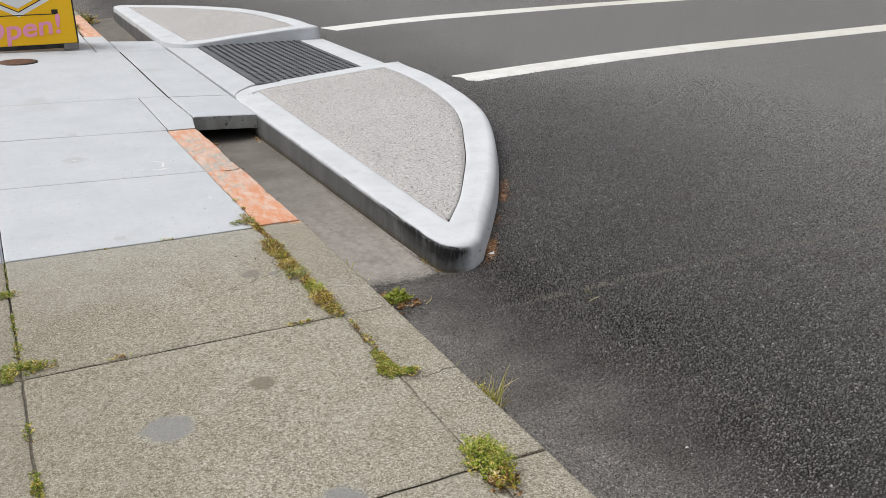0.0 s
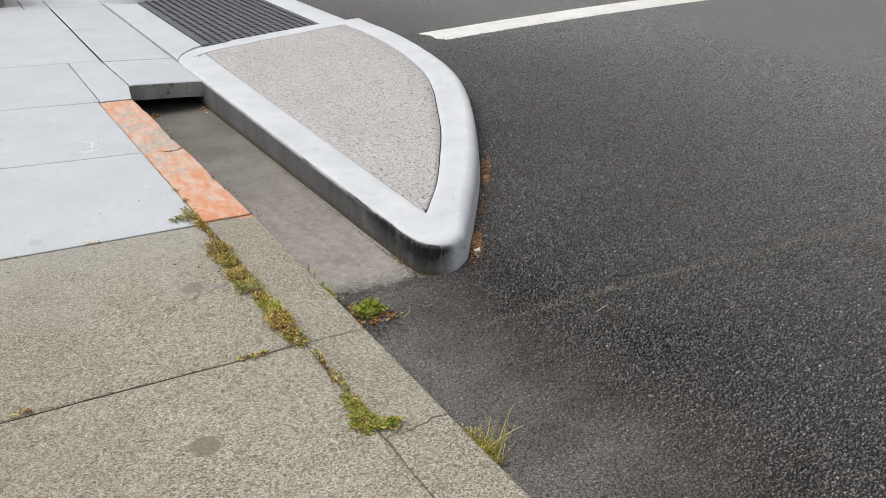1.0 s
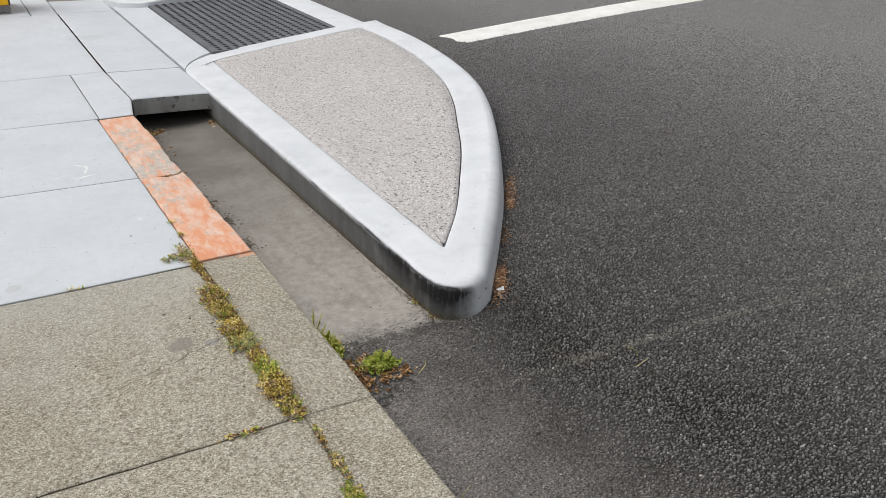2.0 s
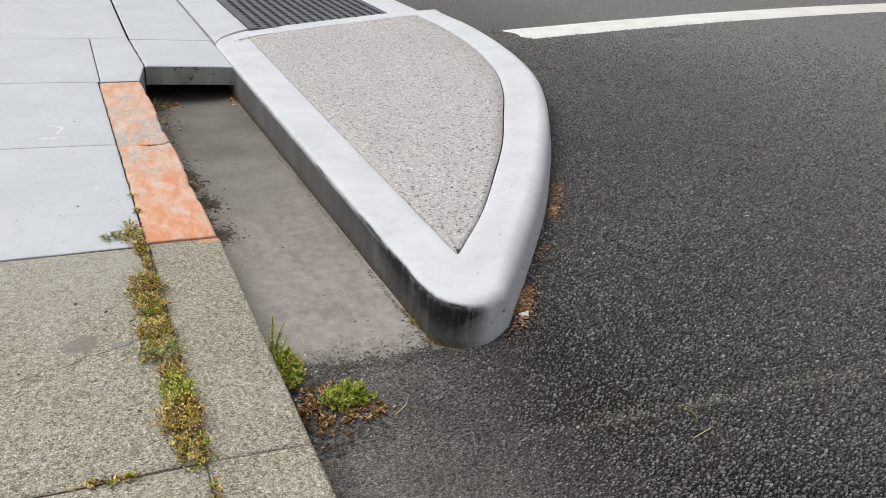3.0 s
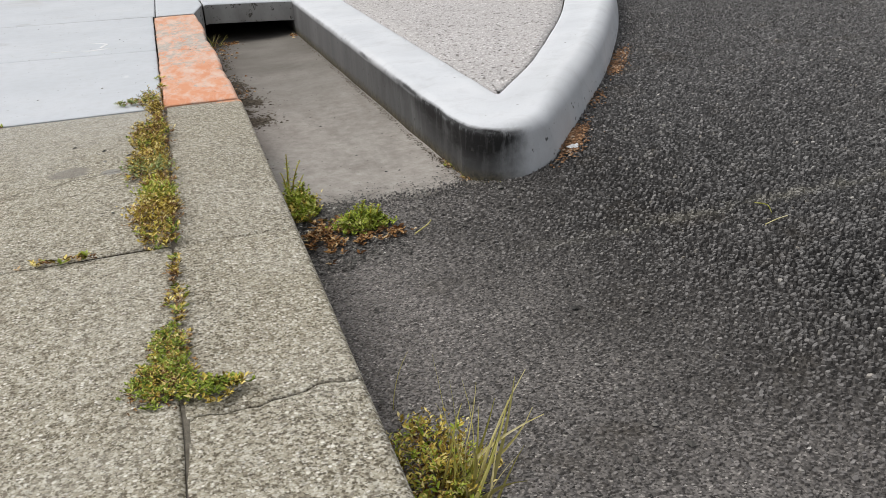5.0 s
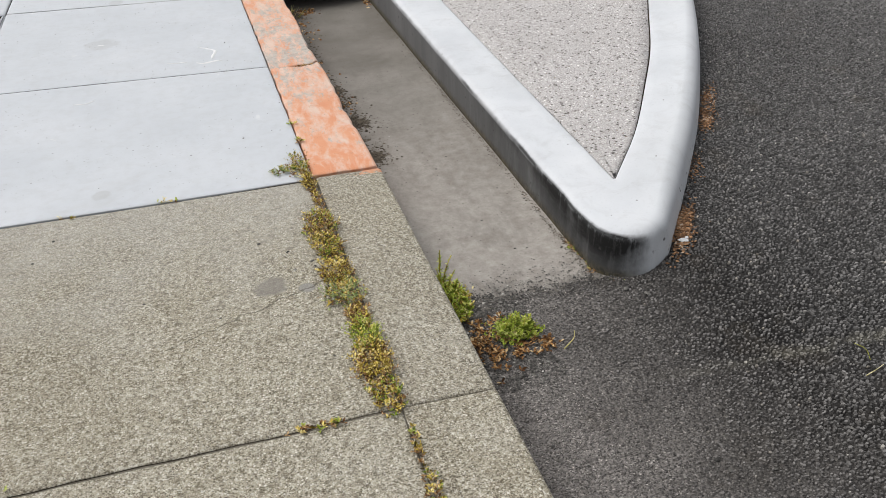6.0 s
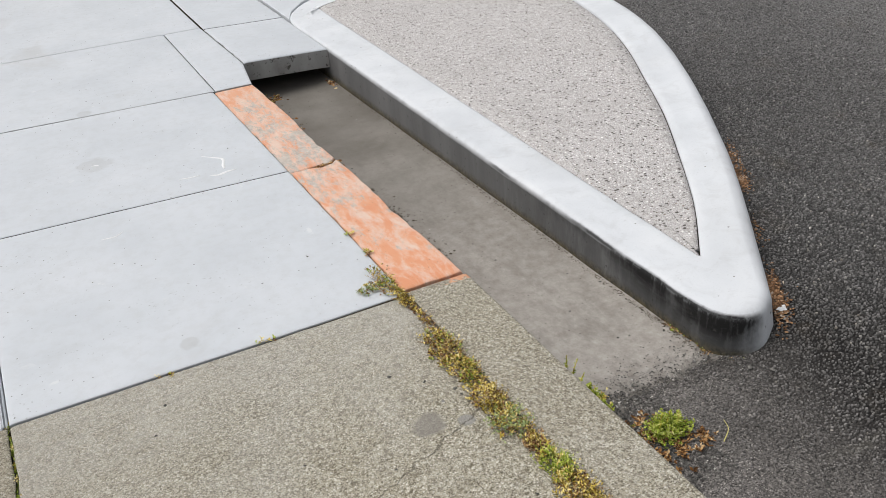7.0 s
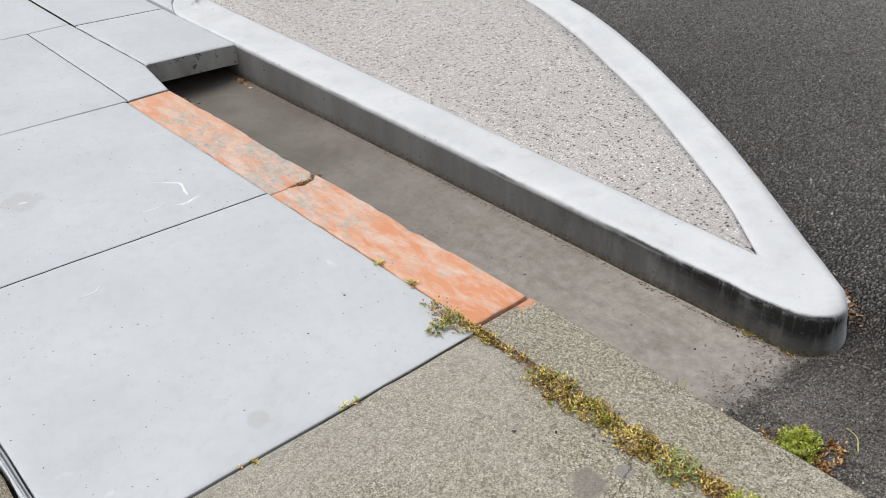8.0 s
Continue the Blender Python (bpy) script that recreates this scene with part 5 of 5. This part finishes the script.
grass((0.265, -1.46, -0.145), 30, 0.135, 0.36, "tuft of straw-green grass at the foot of the kerb", (0.35, 0.1))
grass((0.215, -1.28, -0.147), 3, 0.13, 0.15, "few straw grass blades at the foot of the kerb", (0.0, 0.0))
weed((0.235, -1.415, -0.146), 0.05, 0.09, 0.055, YELLOWED, "olive and brown weed at the foot of the kerb", 1900, 0.0065, group="weeds in the gutter")
grass((0.205, 1.96, -0.182), 14, 0.085, 0.5, "few dry grass blades by the drain opening", (0.25, -0.2))
grass((0.23, 8.15, -0.145), 50, 0.22, 0.45, "tuft of straw-green grass at the far end of the gutter")
weed((0.24, 8.1, -0.145), 0.15, 0.25, 0.12, MIXED, "green and straw weed at the far end of the gutter", 500, 0.03, group="weeds in the gutter")
weed((-0.02, 6.6, -0.002), 0.06, 0.3, 0.04, MIXED, "low green weed in the far kerb joint", 400, 0.02)


def pebble_field(name, label, category, spots, material, seed):
    """Loose stones or crumbs lying on a surface: one mesh of rough little lumps."""
    r = np.random.default_rng(seed)
    verts, faces = [], []
    for x, y, z, s in spots:
        b = len(verts)
        sx, sy, sz = s * (0.7 + 0.6 * r.random()), s * (0.6 + 0.5 * r.random()), s * (0.35 + 0.3 * r.random())
        a = r.random() * 3.14
        ca, sa = math.cos(a), math.sin(a)
        for dx, dy, dz in ((1, 0, 0), (0.35, 0.9, 0.05), (-0.8, 0.55, 0), (-0.75, -0.6, 0.1), (0.4, -0.85, 0)):
            jx, jy = dx * sx * (0.8 + 0.4 * r.random()), dy * sy * (0.8 + 0.4 * r.random())
            verts.append((x + ca * jx - sa * jy, y + sa * jx + ca * jy, z + dz * sz))
        verts.append((x + 0.2 * sx * r.normal(), y + 0.2 * sy * r.normal(), z + sz))
        verts.append((x, y, z - 0.5 * sz))
        for k in range(5):
            k2 = (k + 1) % 5
            faces += [(b + k, b + k2, b + 5), (b + k2, b + k, b + 6)]
    ob = mesh_object(name, verts, faces, material, smooth=False)
    return tagged(ob, label, category, kind="stuff")


r2 = np.random.default_rng(11)
# silt and crumbs along the kerb side of the gutter
spots = []
for cx, cy, rx, ry, n in ((0.215, 0.38, 0.065, 0.08, 700), (0.215, 0.65, 0.065, 0.09, 700), (0.205, 0.85, 0.05, 0.09, 500), (0.205, 1.05, 0.035, 0.12, 220), (0.21, 1.45, 0.03, 0.3, 200), (0.23, 1.95, 0.05, 0.16, 300), (0.578, 0.6, 0.010, 0.9, 800), (0.575, -0.3, 0.014, 0.2, 260), (0.185, -0.1, 0.016, 0.35, 260)):
    for _ in range(n):
        x, y = cx + rx * r2.normal() * 0.6, cy + ry * r2.normal() * 0.6
        x = min(max(x, 0.176), 0.579 - 0.012 * r2.random() ** 2)
        spots.append((x, y, gutter_z(x, y) + 0.0005 * r2.random(), 0.0011 + (0.0062 if x < 0.4 else 0.0026) * r2.random() ** 3))
pebble_field("gutter_silt", "dark crumbs of silt and leaf bits lying in the gutter", "silt", spots, SOIL, 3)
spots = []
for cx, cy, rx, ry, n in ((0.25, 2.02, 0.06, 0.06, 150), (0.22, 1.75, 0.04, 0.12, 70), (0.22, 0.9, 0.04, 0.3, 60), (0.565, 2.05, 0.015, 0.06, 40)):
    for _ in range(n):
        x, y = min(max(cx + rx * r2.normal() * 0.6, 0.18), 0.577), cy + ry * r2.normal() * 0.6
        spots.append((x, y, gutter_z(x, y), 0.003 + 0.008 * r2.random() ** 2))
pebble_field("dead_leaf_bits", "brown bits of dead leaves lying in the gutter", "leaf litter", spots, DRY, 9)
spots = []
for _ in range(70):
    x, y = r2.uniform(0.2, 0.58), r2.uniform(-0.4, 2.0)
    spots.append((x, y, gutter_z(x, y), 0.0015 + 0.004 * r2.random() ** 2))
for _ in range(60):
    x, y = r2.uniform(-0.94, -0.02), r2.uniform(-1.9, 2.6)
    spots.append((x, y, walk_z(x, y), 0.001 + 0.003 * r2.random() ** 3))
for x, y in ((-0.075, -0.415), (-0.07, -0.44), (-0.115, -0.44), (-0.06, -0.46), (-0.18, -0.30), (-0.64, -0.13), (-0.68, -0.22), (-0.12, -0.36)):
    spots.append((x, y, walk_z(x, y) - 0.004, 0.009))
pebble_field("loose_grit", "scattered dark grit on the concrete", "grit", spots, STONES, 5)
spots = []
for _ in range(420):
    x, y = r2.uniform(0.2, 1.9), r2.uniform(-2.2, 0.0)
    if x > 0.62 and y > -0.55 and x < 0.62 + (y + 0.6) * 0.75:
        continue
    if x < 0.64 and y > -0.5:
        continue
    spots.append((x, y, float(road_z(x)) + 0.001, 0.003 + 0.0045 * r2.random() ** 2))
for x, y in ((0.655, -0.62), (0.67, -0.72), (0.60, -0.70), (0.81, -0.505), (0.62, -0.585)):
    spots.append((x, y, float(road_z(x)) + 0.002, 0.008))
pebble_field("road_grit", "loose pale and grey stones on the asphalt", "grit", spots, STONES, 6)
spots = []
for cx, cy, n in ((0.865, -0.40, 620), (0.83, -0.46, 260), (1.21, 0.09, 420), (1.29, 0.22, 200), (1.03, -0.16, 90)):
    for _ in range(n):
        g = r2.normal()
        x, y = cx + 0.014 * r2.normal() + 0.022 * g, cy + 0.012 * r2.normal() + 0.034 * g
        spots.append((x, y, float(road_z(x)) + 0.003 + 0.003 * r2.random(), 0.0014 + 0.0036 * r2.random()))
pebble_field("rust_crumbs", "rust-orange crumbs of needles and paint beside the island", "litter", spots, RUSTY, 7)
pebble_field("plaster_chip", "small white chip lying on the asphalt by the island", "chip", [(0.826, -0.474, float(road_z(0.826)) + 0.006, 0.012), (0.838, -0.468, float(road_z(0.838)) + 0.006, 0.007)], CREAM, 14)
spots = []
for _ in range(2200):
    t = r2.random()
    x = 0.18 + 0.5 * r2.random()
    y = -0.50 + 0.05 * r2.normal() - 0.08 * max(0, (0.34 - x) / 0.17)
    spots.append((x, y, gutter_z(x, y) + 0.002 if y > -0.5 else float(road_z(x)), 0.001 + 0.0018 * r2.random() ** 2))
for _ in range(2600):
    x, y = 0.178 + 0.2 * r2.random() ** 1.3, r2.uniform(-0.82, -0.47)
    spots.append((x, y, max(gutter_z(x, y) if y > -0.6 else -1.0, float(road_z(x))) + 0.001, 0.0012 + 0.0032 * r2.random() ** 2))
pebble_field("asphalt_crumbs", "dark asphalt crumbs at the ragged road edge", "grit", spots, STONES, 8)


def silt_mound(x, y, rx, ry, h, seed):
    """A low ragged drift of silt on the gutter floor."""
    verts, faces = [(x, y, gutter_z(x, y) + h)], []
    rings, m = 7, 64
    for k in range(1, rings + 1):
        f = k / rings
        for q in range(m):
            a = q * 2 * math.pi / m
            rag = 1 + 0.5 * noise.noise((3 * math.cos(a) + seed, 3 * math.sin(a), seed)) + 0.55 * noise.noise((8 * math.cos(a), 8 * math.sin(a) + seed, 0))
            px, py = max(x + rx * f * rag * math.cos(a), 0.176), y + ry * f * rag * math.sin(a)
            lump = h * (1 - f * f) * (0.45 + 1.5 * noise.noise((px * 75, py * 75, seed))) - (0.002 if k == rings else 0)
            verts.append((px, py, gutter_z(px, py) + 0.0008 + max(lump, -0.003 if k == rings else 0)))
    for q in range(m):
        faces.append((0, 1 + q, 1 + (q + 1) % m))
        for k in range(rings - 1):
            a, b = 1 + k * m + q, 1 + k * m + (q + 1) % m
            faces.append((a, a + m, b + m, b))
    return tagged(mesh_object("silt_drift", verts, faces, SOIL), "low ragged drift of dark silt on the gutter floor", "silt", "silt drifts")


r3 = np.random.default_rng(31)
pebble_field("joint_debris", "brown leaf bits caught in the chipped kerb joint", "leaf litter", [(r3.uniform(0.05, 0.17), 0.872 + 0.006 * r3.normal(), -0.020 + 0.006 * r3.random(), 0.002 + 0.003 * r3.random()) for _ in range(140)], DRY, 12)
for k, (x, y, rx, ry) in enumerate(((0.21, 0.36, 0.075, 0.07), (0.20, 0.50, 0.04, 0.06), (0.21, 0.66, 0.075, 0.075), (0.195, 0.82, 0.04, 0.08), (0.21, 0.97, 0.05, 0.07), (0.19, 1.30, 0.02, 0.12), (0.22, 1.98, 0.045, 0.07), (0.187, 0.12, 0.014, 0.10))):
    silt_mound(x, y, rx * 0.8, ry * 0.8, 0.008, 2.3 * k + 1)


def twig(points, r, material, label):
    v, f = [], []
    c = smooth_curve(points, 5)
    for k, p in enumerate(c):
        for q in range(5):
            a = q * 2 * math.pi / 5
            v.append(p + Vector((0, r * math.cos(a), r * math.sin(a))))
    for k in range(len(c) - 1):
        for q in range(5):
            q2 = (q + 1) % 5
            f.append((k * 5 + q, k * 5 + q2, k * 5 + 5 + q2, k * 5 + 5 + q))
    return tagged(mesh_object("grass_stalk", v, f, material), label, "stalk", "dry stalks")


rz = float(road_z(0.93)) + 0.005
twig([(0.939, -0.965, rz), (0.944, -0.992, rz + 0.004), (0.935, -1.018, rz)], 0.0011, STRAW, "pale green grass stalk lying on the asphalt")
twig([(0.896, -1.057, rz), (0.92, -1.052, rz + 0.003), (0.949, -1.040, rz)], 0.0011, STRAW, "pale green grass stalk lying on the asphalt")
twig([(0.40, -0.74, -0.136), (0.43, -0.72, -0.13), (0.445, -0.69, -0.134)], 0.0016, STRAW, "dry straw stalk by the weed tuft")


def smear(points, widths, label):
    c = smooth_curve(points, 6)
    v, f = [], []
    for k, p in enumerate(c):
        t = c[min(k + 1, len(c) - 1)] - c[max(k - 1, 0)]
        s = Vector((-t.y, t.x, 0)).normalized()
        w = float(np.interp(k, [0, len(c) * 0.3, len(c) * 0.7, len(c) - 1], widths)) * (1 + 0.5 * wob(p.x, p.y, 60, 1.0))
        z = walk_z(p.x, p.y) + 0.0012
        for q in (-1, -0.6, 0.6, 1):
            v.append((p.x + s.x * w * q, p.y + s.y * w * q, z - (0.003 if abs(q) == 1 else 0)))
    for k in range(len(c) - 1):
        for q in range(3):
            f.append((k * 4 + q, k * 4 + q + 1, k * 4 + q + 5, k * 4 + q + 4))
    return tagged(mesh_object("plaster_smear", v, f, CREAM), label, "smear", "white smears")


PALE_SMEAR = "thin white plaster smear dried on the pale slab"
smear([(-0.235, 1.155, 0), (-0.205, 1.125, 0), (-0.178, 1.091, 0), (-0.19, 1.04, 0), (-0.193, 1.012, 0)], (0.001, 0.004, 0.007, 0.003), PALE_SMEAR)
smear([(-0.163, 0.985, 0), (-0.193, 0.982, 0), (-0.225, 0.972, 0), (-0.25, 0.985, 0)], (0.002, 0.007, 0.005, 0.001), PALE_SMEAR)
smear([(-0.277, 1.004, 0), (-0.31, 1.003, 0), (-0.345, 1.01, 0)], (0.001, 0.004, 0.003, 0.001), PALE_SMEAR)
smear([(-0.575, 0.74, 0), (-0.60, 0.722, 0), (-0.64, 0.722, 0)], (0.001, 0.003, 0.003, 0.001), PALE_SMEAR)
smear([(-0.56, 1.285, 0), (-0.572, 1.292, 0), (-0.586, 1.29, 0)], (0.002, 0.006, 0.005, 0.001), PALE_SMEAR)
